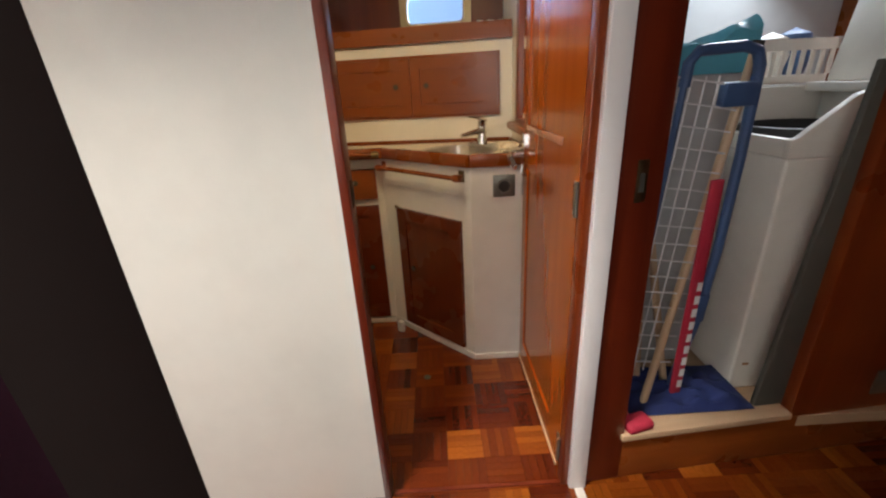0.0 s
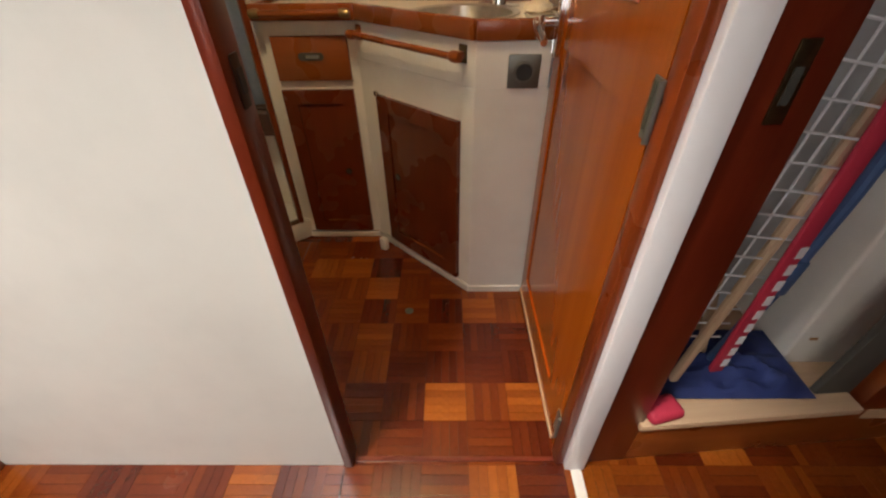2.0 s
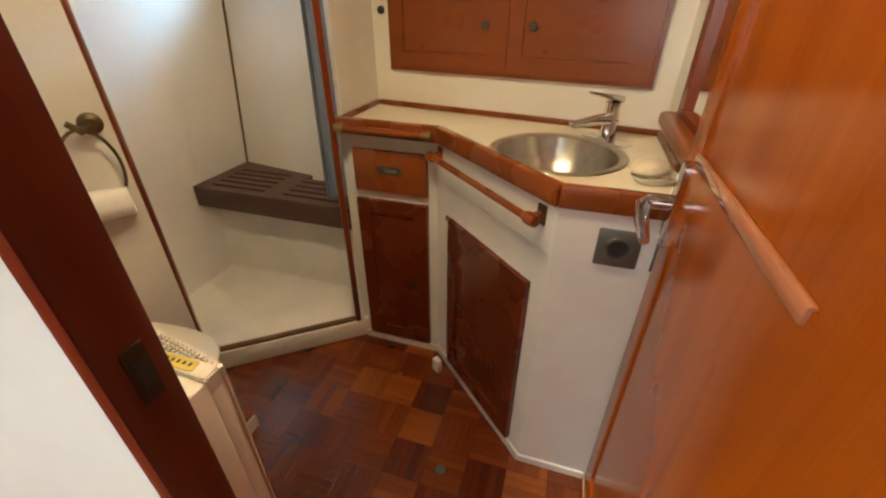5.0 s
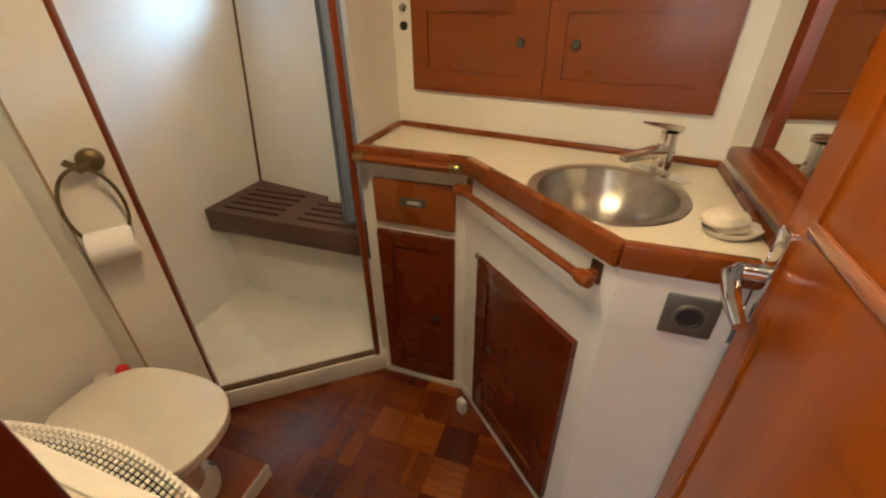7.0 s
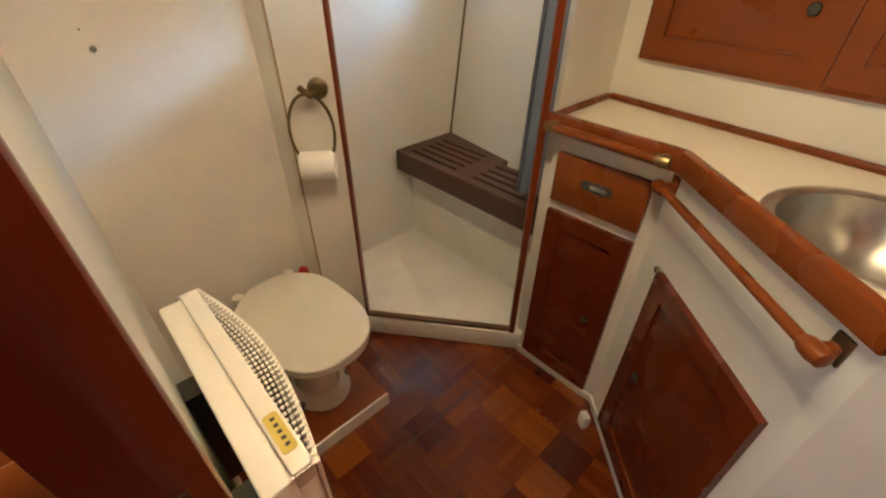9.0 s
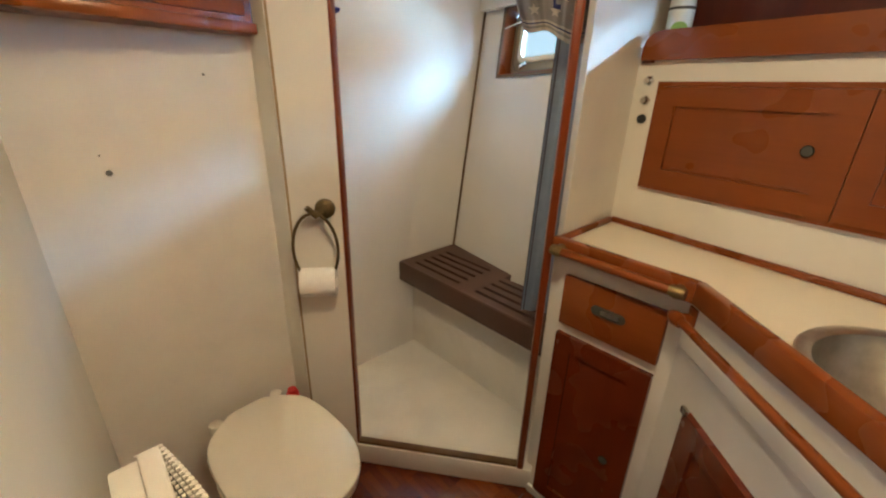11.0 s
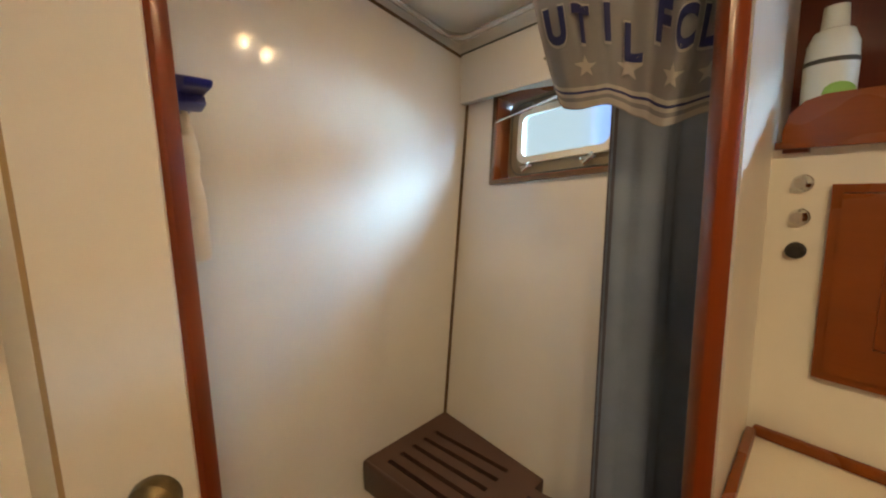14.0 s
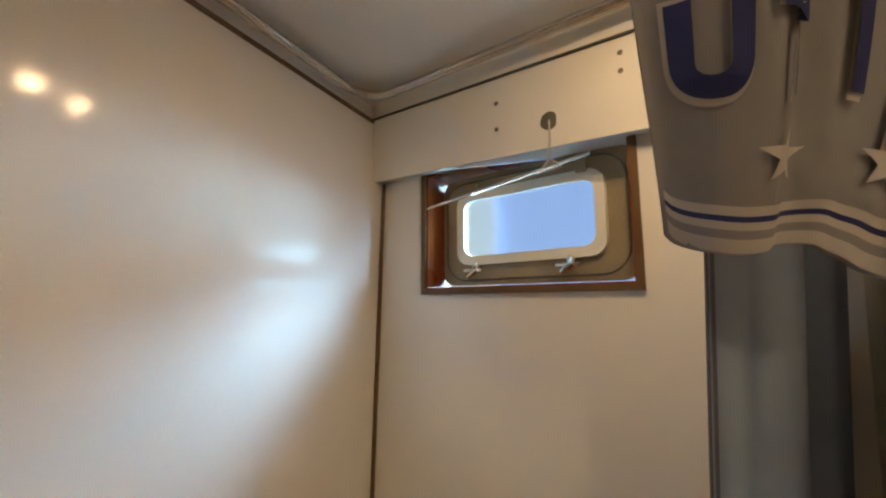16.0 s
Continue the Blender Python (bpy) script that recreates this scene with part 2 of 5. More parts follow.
# ---- mesh helpers ----
def mesh_box(lo, hi, m=None, bm=None, bevel=0.0, seg=2):
    bm = bm or bmesh.new()
    g = bmesh.ops.create_cube(bm, size=1)["verts"]
    c = [(a + b) / 2 for a, b in zip(lo, hi)]
    s = [b - a for a, b in zip(lo, hi)]
    t = Matrix.Translation(c) @ Matrix.Diagonal((*s, 1))
    bmesh.ops.transform(bm, matrix=(m @ t) if m else t, verts=g)
    if bevel:
        es = list({e for v in g for e in v.link_edges})
        bmesh.ops.bevel(bm, geom=es, offset=bevel, segments=seg, profile=0.5, affect="EDGES")
    return bm


def prism(pts, z0, z1, bm=None, bevel=0.0):
    bm = bm or bmesh.new()
    lo = [bm.verts.new((x, y, z0)) for x, y in pts]
    hi = [bm.verts.new((x, y, z1)) for x, y in pts]
    n = len(pts)
    fs = [bm.faces.new(lo[::-1]), bm.faces.new(hi)]
    for i in range(n):
        fs.append(bm.faces.new((lo[i], lo[(i + 1) % n], hi[(i + 1) % n], hi[i])))
    bmesh.ops.recalc_face_normals(bm, faces=fs)
    if bevel:
        bmesh.ops.bevel(bm, geom=list({e for f in fs for e in f.edges}), offset=bevel, segments=2, profile=0.5, affect="EDGES")
    return bm


def lathe(profile, seg=32, m=None, bm=None, sx=1.0, sy=1.0):
    bm = bm or bmesh.new()
    rings = []
    for r, z in profile:
        if r < 1e-5:
            rings.append([bm.verts.new((0, 0, z))])
        else:
            rings.append([bm.verts.new((sx * r * math.cos(2 * math.pi * i / seg), sy * r * math.sin(2 * math.pi * i / seg), z)) for i in range(seg)])
    for a, b in zip(rings, rings[1:]):
        for i in range(seg):
            j = (i + 1) % seg
            if len(a) == 1 and len(b) > 1:
                bm.faces.new((a[0], b[i], b[j]))
            elif len(b) == 1 and len(a) > 1:
                bm.faces.new((a[i], a[j], b[0]))
            elif len(a) > 1:
                bm.faces.new((a[i], a[j], b[j], b[i]))
    if m:
        bmesh.ops.transform(bm, matrix=m, verts=[v for r in rings for v in r])
    bmesh.ops.recalc_face_normals(bm, faces=bm.faces[:])
    return bm


def pipe(points, r, seg=10, bm=None, closed=False, cap=True):
    bm = bm or bmesh.new()
    pts = [Vector(p) for p in points]
    n = len(pts)
    rings, ref = [], None
    for i, p in enumerate(pts):
        a = pts[(i - 1) % n] if (closed or i > 0) else p
        b = pts[(i + 1) % n] if (closed or i < n - 1) else p
        d = (b - a).normalized()
        if ref is None:
            ref = d.orthogonal().normalized()
        ref = (ref - d * ref.dot(d)).normalized()
        w = d.cross(ref)
        rr = r[i] if isinstance(r, (list, tuple)) else r
        rings.append([bm.verts.new(p + rr * (math.cos(2 * math.pi * k / seg) * ref + math.sin(2 * math.pi * k / seg) * w)) for k in range(seg)])
    pairs = list(zip(rings, rings[1:])) + ([(rings[-1], rings[0])] if closed else [])
    for a, b in pairs:
        for k in range(seg):
            bm.faces.new((a[k], a[(k + 1) % seg], b[(k + 1) % seg], b[k]))
    if cap and not closed:
        bm.faces.new(rings[0][::-1])
        bm.faces.new(rings[-1])
    bmesh.ops.recalc_face_normals(bm, faces=bm.faces[:])
    return bm


def part(name, bm, mat, parent=None, label=""):
    me = bpy.data.meshes.new(name)
    bm.to_mesh(me)
    bm.free()
    me.materials.append(mat)
    me.shade_smooth()
    me.set_sharp_from_angle(angle=radians(32))
    ob = new(name, me)
    if parent:
        ob.parent = parent
    if label:
        ob["label"] = label
    return ob


def thing(name, m, label, category, group=""):
    ob = new(name)
    ob.empty_display_size = 0.05
    ob.matrix_world = m
    return tagged(ob, label, category, group)


def setting(name, bm, mat, label="", category=""):
    return tagged(part(name, bm, mat), label, category, kind="structure")


def frame_m(p, q, z=0.0):
    """Local frame on the upright plane from p to q: x along it, y to its left (away from a viewer who sees p on the left), z up."""
    a = math.degrees(math.atan2(q[1] - p[1], q[0] - p[0]))
    return pose(p[0], p[1], z, 0, 0, a)


def arc(cx, cy, r, a0, a1, n):
    return [(cx + r * math.cos(radians(a0 + (a1 - a0) * i / n)), cy + r * math.sin(radians(a0 + (a1 - a0) * i / n))) for i in range(n + 1)]


def rounded(x0, x1, y0, y1, r, n=5):
    return arc(x1 - r, y1 - r, r, 0, 90, n) + arc(x0 + r, y1 - r, r, 90, 180, n) + arc(x0 + r, y0 + r, r, 180, 270, n) + arc(x1 - r, y0 + r, r, 270, 360, n)


def ring_prism(outer, inner, z0, z1, m=None):
    """A flat frame between two outlines of equal count."""
    bm = bmesh.new()
    n = len(outer)
    v = [[bm.verts.new((x, y, z)) for x, y in pts] for pts, z in ((outer, z0), (outer, z1), (inner, z1), (inner, z0))]
    for k in range(4):
        a, b = v[k], v[(k + 1) % 4]
        for i in range(n):
            bm.faces.new((a[i], a[(i + 1) % n], b[(i + 1) % n], b[i]))
    bmesh.ops.recalc_face_normals(bm, faces=bm.faces[:])
    if m:
        bmesh.ops.transform(bm, matrix=m, verts=bm.verts[:])
    return bm


# upright plane maps: local x along, local y up, local z towards the viewer
def face_m(p, q, z=0.0):
    a = math.degrees(math.atan2(q[1] - p[1], q[0] - p[0]))
    return pose(p[0], p[1], z, 90, 0, a)


# ---- structure ----
CORR_CEIL, HEAD_CEIL = 1.95, 1.915
BULK = 1.074
wb = mesh_box((-1.36, BULK, 0), (-0.007, BULK + 0.04, CORR_CEIL))
mesh_box((-0.007, BULK, 1.72), (0.567, BULK + 0.04, CORR_CEIL), bm=wb)
setting("wall_bulkhead", wb, WALL, "plain off-white bulkhead panel beside the door", "wall")
setting("wall_post", mesh_box((0.566, BULK - 0.012, 0), (0.618, BULK + 0.06, CORR_CEIL), bevel=0.004), paint("bright_white_post", (0.80, 0.79, 0.78), 0.35, 0.03), "narrow white post between the door and the closet", "wall")
setting("wall_west", mesh_box((-0.98, -1.0, 0.22), (-0.94, BULK, CORR_CEIL)), MAHOG_Y, "varnished wooden passage wall", "wall")
setting("baseboard", mesh_box((-0.98, -1.0, 0), (-0.936, BULK, 0.216), bevel=0.002), MAHOG_Y, "dark wooden baseboard of the passage", "baseboard")
setting("wall_south", mesh_box((-1.0, -1.04, 0), (2.2, -1.0, CORR_CEIL)), MAHOG_X)
setting("wall_east", mesh_box((2.2, -1.0, 0), (2.24, 2.4, CORR_CEIL)), MAHOG_Y)
cb = bmesh.new()
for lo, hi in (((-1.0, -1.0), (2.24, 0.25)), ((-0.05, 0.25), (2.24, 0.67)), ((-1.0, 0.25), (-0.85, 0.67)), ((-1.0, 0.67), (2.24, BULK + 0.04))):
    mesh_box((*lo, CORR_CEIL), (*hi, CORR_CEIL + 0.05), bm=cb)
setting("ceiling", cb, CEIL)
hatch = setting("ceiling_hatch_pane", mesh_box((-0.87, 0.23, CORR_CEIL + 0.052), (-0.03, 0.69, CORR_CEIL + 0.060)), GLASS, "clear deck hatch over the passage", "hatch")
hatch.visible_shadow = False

# toilet compartment walls
TOI = -1.008
setting("wall_toilet", mesh_box((TOI - 0.04, BULK + 0.04, 0), (TOI, 1.60, HEAD_CEIL + 0.12)), HEADWALL, "warm white laminate wall behind the toilet", "wall")
setting("wall_cove", prism([(TOI - 0.04, 1.60), (TOI, 1.60), (-0.975, 1.617), (-0.957, 1.622), (-0.985, 1.66)], 0, HEAD_CEIL + 0.12), HEADWALL, "narrow chamfered cover strip in the wall corner", "wall")
setting("trim", mesh_box((0, -0.004, 0), (0.006, 0.004, HEAD_CEIL), m=pose(-0.955, 1.625, 0, 0, 0, 56)), paint("tan_seam", (0.35, 0.24, 0.12), 0.5))
setting("wall_ring_panel", prism([(-0.954, 1.622), (-0.868, 1.742), (-0.882, 1.752), (-1.36, 1.752), (-1.36, 1.71), (-1.0, 1.69)], 0, HEAD_CEIL + 0.12), HEADWALL, "narrow warm white panel beside the shower", "wall")
BKP, BKQ = (-0.386, 2.45), (0.60, 2.286)     # back wall behind the counter
def back_y(x):
    return BKP[1] + (x - BKP[0]) * (BKQ[1] - BKP[1]) / (BKQ[0] - BKP[0])
SHELF_Z = 1.395
setting("wall_back", prism([(-0.40, back_y(-0.40)), (0.64, back_y(0.64)), (0.64, back_y(0.64) + 0.30), (-0.40, back_y(-0.40) + 0.30)], 0.90, SHELF_Z), HEADWALL, "cream wall over the washbasin counter", "wall")
wr = mesh_box((0.602, 1.735, 0), (0.64, back_y(0.6), SHELF_Z))
mesh_box((0.602, BULK + 0.06, 0), (0.64, 1.735, SHELF_Z), bm=wr)
mesh_box((0.602, BULK + 0.06, SHELF_Z), (0.64, 2.60, HEAD_CEIL + 0.12), bm=wr)
setting("wall_right", wr, HEADWALL, "cream wall that carries the mirror", "wall")
setting("wall_partition", prism([(-0.432, 2.19), (-0.40, 2.165), (-0.40, 2.74), (-0.432, 2.74)], 0, HEAD_CEIL + 0.12), HEADWALL, "white partition between basin and shower", "wall")
hull = bmesh.new()   # outer wall behind the open shelf, with its window opening
for x0, x1, z0, z1 in ((-0.40, 0.07, SHELF_Z, 1.90), (0.44, 0.64, SHELF_Z, 1.90), (0.07, 0.44, SHELF_Z, 1.475), (0.07, 0.44, 1.66, 1.90)):
    prism([(x0, back_y(x0) + 0.26), (x1, back_y(x1) + 0.26), (x1, back_y(x1) + 0.30), (x0, back_y(x0) + 0.30)], z0, z1, bm=hull)
setting("wall_hull", hull, DARKMAH, "dark planked wood lining behind the open shelf", "wall")
hc = bmesh.new()
mesh_box((-1.40, BULK + 0.04, HEAD_CEIL), (0.64, 1.90, HEAD_CEIL + 0.15), bm=hc)
def ceil_z(y):
    return 1.832 + 0.185 * (2.79 - y)
va = [hc.verts.new((x, y, ceil_z(y) + dz)) for dz in (0, 0.05) for x, y in ((-1.40, 1.9005), (0.64, 1.9005), (0.64, 3.0), (-1.40, 3.0))]
for q in ((3, 2, 1, 0), (4, 5, 6, 7), (0, 1, 5, 4), (1, 2, 6, 5), (2, 3, 7, 6), (3, 0, 4, 7)):
    hc.faces.new([va[k] for k in q])
bmesh.ops.recalc_face_normals(hc, faces=hc.faces[:])
setting("ceiling_head", hc, CEIL)

# shower
SX = -1.30
def shower_y(x, z):
    return 2.640 + (z - 0.527) * 0.135 - 0.167 * (x - SX)
setting("wall_shower_side", mesh_box((SX - 0.04, 1.7525, 0), (SX, 3.0, HEAD_CEIL + 0.12)), SHOWERWALL, "glossy white shower wall", "wall")
WX0, WX1, WZ0, WZ1 = -1.15, -0.685, 1.362, 1.648
SHEER = 0.055     # the portlight follows the sheer line, rising along the hull
def hull_panel(x0, x1, z0, z1, bm):
    vs = []
    for d in (0, 0.04):
        for x, z in ((x0, z0[0]), (x1, z0[1]), (x1, z1[1]), (x0, z1[0])):
            vs.append(bm.verts.new((x, shower_y(x, z) + d, z)))
    for f in ((0, 1, 2, 3), (7, 6, 5, 4), (0, 4, 5, 1), (1, 5, 6, 2), (2, 6, 7, 3), (3, 7, 4, 0)):
        bm.faces.new([vs[i] for i in f])
    bmesh.ops.recalc_face_normals(bm, faces=bm.faces[:])
sw = bmesh.new()
RISE = SHEER * (WX1 - WX0)
for a in ((SX, WX0, (0, 0), (1.83, 1.83)), (WX1, -0.432, (0, 0), (1.83, 1.83)), (WX0, WX1, (0, 0), (WZ0, WZ0 + RISE)), (WX0, WX1, (WZ1, WZ1 + RISE), (1.83, 1.83))):
    hull_panel(*a, sw)
setting("wall_shower_hull", sw, SHOWERWALL, "white outer shower wall leaning outwards with a window", "wall")
setting("trim.001", pipe([(SX + 0.004, shower_y(SX, 0.53) - 0.004, 0.53), (SX + 0.004, shower_y(SX, 1.64) - 0.004, 1.64)], 0.0055, 6), TAUPE, "thin wooden strip in the shower corner", "trim")
PEL = lambda x: 2.755 - 0.167 * (x - SX)
setting("pelmet", prism([(SX, PEL(SX)), (-0.433, PEL(-0.433)), (-0.433, PEL(-0.433) + 0.16), (SX, PEL(SX) + 0.16)], 1.643, 1.86), SHOWERWALL, "white boxed pelmet over the shower window", "wall")
SILL_L, SILL_R = (-0.868, 1.742), (-0.372, 2.128)
sill = frame_m(SILL_L, SILL_R)
SLEN = math.dist(SILL_L, SILL_R)
sm = mesh_box((-0.02, 0, 0), (SLEN + 0.01, 0.06, 0.085), m=sill, bevel=0.004)
setting("shower_kerb", sm, CABWHITE, "white kerb below the shower opening", "kerb")
setting("trim.002", mesh_box((0.0, 0.006, 0.085), (SLEN - 0.03, 0.03, 0.098), m=sill, bevel=0.003), TAUPE, "brown strip along the shower kerb", "trim")
setting("trim.003", mesh_box((-0.016, 0.006, 0.085), (0.007, 0.036, 2.02), m=sill, bevel=0.006), MAHOG_Z, "varnished wooden post of the shower opening", "trim")
setting("trim.004", mesh_box((SLEN - 0.050, -0.002, 0.085), (SLEN - 0.028, 0.026, 2.02), m=sill, bevel=0.006), MAHOG_Z, "varnished wooden post of the shower opening", "trim")
# added box that stops sun leaking through the gap beside the partition
setting("trim.009", mesh_box((-0.405, 2.147, 0.06), (-0.3735, 2.19, 0.90)), CABWHITE, "white plug added to block light between shower and vanity", "trim")
pan = bmesh.new()
prism([(SX, 1.7525), (-0.882, 1.7525), (-0.855, 1.775), (-0.44, 2.115), (-0.433, 2.40), (SX, 2.40)], 0.0, 0.045, bm=pan)
setting("shower_floor", pan, GELCOAT, "white moulded shower floor", "shower tray")
setting("shower_riser", mesh_box((SX, 2.36, 0.045), (-0.433, 2.40, 0.47), bevel=0.0), GELCOAT, "white moulded riser below the bench", "shower tray")

# floor: mosaic parquet squares, each of five fingers
setting("floor", mesh_box((-1.4, -1.04, -0.06), (2.3, 3.0, -0.008)), GROUT, "mosaic parquet floor of varnished hardwood fingers", "floor")
floor_ob = bpy.data.objects["floor"]


# ---- doorway ----
def doorway():
    d = thing("door_frame", pose(0, 0, 0), "varnished mahogany door frame with a brass strike plate", "door frame")
    part("jamb", mesh_box((-0.014, BULK - 0.008, 0), (0.008, BULK + 0.050, 1.73), bevel=0.004), DARKMAH, d)
    part("jamb", mesh_box((0.545, BULK + 0.004, 0), (0.566, BULK + 0.042, 1.73), bevel=0.003), MAHOG_Z, d)
    part("lintel", mesh_box((0.012, BULK - 0.006, 1.70), (0.545, BULK + 0.06, 1.73), bevel=0.003), MAHOG_X, d)
    part("threshold", mesh_box((0.012, BULK + 0.010, -0.008), (0.545, BULK + 0.022, 0.004)), DARKMAH, d)
    s = part("strike_plate", mesh_box((0.008, BULK + 0.013, 0.945), (0.0105, BULK + 0.034, 1.01), bevel=0.001), DARKBRONZE, d, "dark bronze strike plate")
    part("latch_hole", mesh_box((0.0100, BULK + 0.018, 0.963), (0.0120, BULK + 0.032, 0.993)), RUBBER, s)
    tagged(d, kind="structure")


doorway()


def crumpled(x0, x1, z0, z1, n=12):
    """A thin wrinkled sheet lying just proud of a door's face."""
    r = random.Random(9)
    bm = bmesh.new()
    g = [[bm.verts.new((x0 + (x1 - x0) * i / n + r.uniform(-1, 1) * 0.0006, 0.0032 + r.uniform(0, 0.0016), z0 + (z1 - z0) * k / n + (r.uniform(-0.003, 0.003) if k in (0, n) else 0))) for i in range(n + 1)] for k in range(n + 1)]
    for k in range(n):
        for i in range(n):
            bm.faces.new((g[k][i], g[k][i + 1], g[k + 1][i + 1], g[k + 1][i]))
    bmesh.ops.solidify(bm, geom=bm.faces[:], thickness=0.0003)
    return bm


def head_door():
    # local: x from hinge to tip, y through the leaf (0 = seen face), z up
    d = thing("door_leaf", pose(0.547, 1.122, 0.012, 0, 0, 90), "open varnished orange-brown wooden door with panels and a chrome lever", "door")
    W, H, T = 0.615, 1.69, 0.034
    f = bmesh.new()
    for lo, hi in (((0, 0), (0.125, H)), ((W - 0.055, 0), (W, H)), ((0.125, 0), (W - 0.055, 0.10)), ((0.125, 0.895), (W - 0.055, 1.032)), ((0.125, H - 0.10), (W - 0.055, H))):
        mesh_box((lo[0], -T, lo[1]), (hi[0], 0, hi[1]), bm=f)
    part("frame", f, DOORWOOD, d)
    for z0, z1 in ((0.10, 0.895), (1.032, H - 0.10)):
        part("panel", mesh_box((0.127, -T + 0.008, z0 + 0.002), (W - 0.057, -0.006, z1 - 0.002)), DOORWOOD, d)
        part("bead", ring_prism([(0.125, z0), (W - 0.055, z0), (W - 0.055, z1), (0.125, z1)], [(0.134, z0 + 0.009), (W - 0.064, z0 + 0.009), (W - 0.064, z1 - 0.009), (0.134, z1 - 0.009)], 0.0004, 0.0058, m=pose(0, 0, 0, 90, 0, 0)), DOORWOOD, d)
    # the pale colour stands in for light caught on the panel ledge
    part("moulding", mesh_box((0.142, -0.006, 1.022), (W - 0.055, 0.004, 1.044), bevel=0.004), wood("moulding_painted_sheen", (0.36, 0.13, 0.06), (0.46, 0.18, 0.10), "x", (0.08, 0.15), 0.8), d, "moulding along the lock rail, painted pale for the light it catches")
    h = part("lever_plate", mesh_box((0.570, 0.0, 0.850), (0.610, 0.009, 1.015), bevel=0.009, seg=3), CHROME, d, "chrome lever handle")
    part("lever", pipe([(0.59, 0.004, 0.935), (0.59, 0.045, 0.935), (0.578, 0.058, 0.932), (0.53, 0.062, 0.918), (0.485, 0.058, 0.905)], [0.013, 0.013, 0.015, 0.013, 0.009], 16), CHROME, h)
    part("bottom_edge", mesh_box((0.02, 0.0005, 0.0), (W, 0.004, 0.012)), PALEWOOD, d, "worn pale bottom edge")
    for z in (0.06, 0.87):
        k = part("hinge", pipe([(-0.006, 0.0055, z), (-0.006, 0.0055, z + 0.085)], 0.005, 10), GREYMETAL, d, "dull metal hinge")
        part("leaf", mesh_box((-0.004, 0.0005, z), (0.024, 0.0025, z + 0.085)), GREYMETAL, k)
    part("tape", crumpled(-0.003, 0.026, 0.882, 0.948), TAPE, d, "crumpled clear greenish tape over the hinge")


head_door()


# ---- vanity ----
def panel_door(parent, name, w, h, border=0.05, knob=None, mat=VANITYWOOD):
    """A framed door in the local plane: x along, z up, seen face at y = -0.016."""
    b = ring_prism([(0, 0), (w, 0), (w, h), (0, h)], [(border, border), (w - border, border), (w - border, h - border), (border, h - border)], 0, 0.016, m=pose(0, 0, 0, 90, 0, 0))
    d = part(name, b, mat, parent)
    part("inset_panel", mesh_box((border, -0.009, border), (w - border, 0, h - border)), mat, d)
    part("bead", mesh_box((border + 0.02, -0.0125, border), (w - border - 0.02, -0.008, border + 0.006), bevel=0.002), MAHOG_X, d)
    if knob:
        part("finger_hole", lathe([(0, 0.0008), (0.010, 0.0008), (0.0115, 0.002), (0.0125, 0.001), (0.0125, -0.001)], 20, m=pose(knob[0], -0.0162, knob[1], 90, 0, 0)), INK, d, "round dark finger pull")
    return d


CAB_Y = 2.128
A, Bk, C = (-0.372, CAB_Y), (-0.052, CAB_Y), (0.342, 1.748)
small = thing("drawer_cabinet", pose(A[0], A[1], 0), "white vanity unit with a mahogany drawer and door", "cabinet")
SW = Bk[0] - A[0]
part("body", mesh_box((0, 0.0, 0), (SW, 0.30, 0.894)), CABWHITE, small)
dr = part("drawer", mesh_box((0.024, -0.016, 0.703), (0.29, 0.0, 0.850), bevel=0.003), MAHOG_X, small, "mahogany drawer front")
part("pull_slot", prism(rounded(-0.045, 0.045, -0.013, 0.013, 0.012), 0, 0.003), INK, dr).matrix_local = pose(0.157, -0.0165, 0.785, 90, 0, 0)
part("pull_plate", prism(rounded(-0.022, 0.026, -0.006, 0.006, 0.005), 0, 0.004), CHROME, dr).matrix_local = pose(0.160, -0.0168, 0.785, 90, 0, 0)
sd = panel_door(small, "door", 0.266, 0.63, 0.05, (0.20, 0.30))
sd.matrix_local = pose(0.022, 0, 0.040)
part("base_strip", mesh_box((-0.005, -0.012, 0), (SW + 0.01, 0.0, 0.030), bevel=0.003), CABWHITE, small)

dm = frame_m(Bk, C)
DL = math.dist(Bk, C)
corner = thing("corner_cabinet", dm, "white angled vanity unit with a mahogany door", "cabinet")
inv = dm.inverted()
def loc2(p):
    v = inv @ Vector((p[0], p[1], 0))
    return (v.x, v.y)
part("body", prism([(0, 0), (DL, 0), loc2((0.545, 1.748)), loc2((0.60, 1.76)), loc2((0.60, 2.2)), loc2((-0.05, 2.42))], 0, 0.775), CABWHITE, corner)
part("top_rail", prism([(0, 0), (DL, 0), loc2((0.545, 1.748)), loc2((0.545, 1.766)), (DL - 0.008, 0.018), (0, 0.018)], 0.7755, 0.894), CABWHITE, corner)
dd = panel_door(corner, "door", 0.395, 0.625, 0.055, (0.085, 0.33))
dd.matrix_local = pose(0.10, 0, 0.045)
part("catch", mesh_box((0.095, -0.022, 0.668), (0.115, -0.012, 0.685), bevel=0.003), STEEL, corner, "small steel catch")
part("base_strip", mesh_box((0, -0.010, 0), (DL + 0.004, 0.0, 0.032), bevel=0.003), CABWHITE, corner)
part("front_strip", mesh_box((0, -0.008, 0), (0.20, 0.0, 0.025)), CABWHITE, corner).matrix_local = inv @ pose(C[0], C[1], 0)

blk = tagged(part("door_stop", mesh_box((-0.016, -0.012, 0), (0.016, 0.012, 0.058), bevel=0.003), paint("bright_white_block", (0.82, 0.80, 0.76), 0.5)), "small white block standing on the parquet by the cabinet", "block")
blk.matrix_world = pose(-0.022, 2.022, 0, 0, 0, -35)

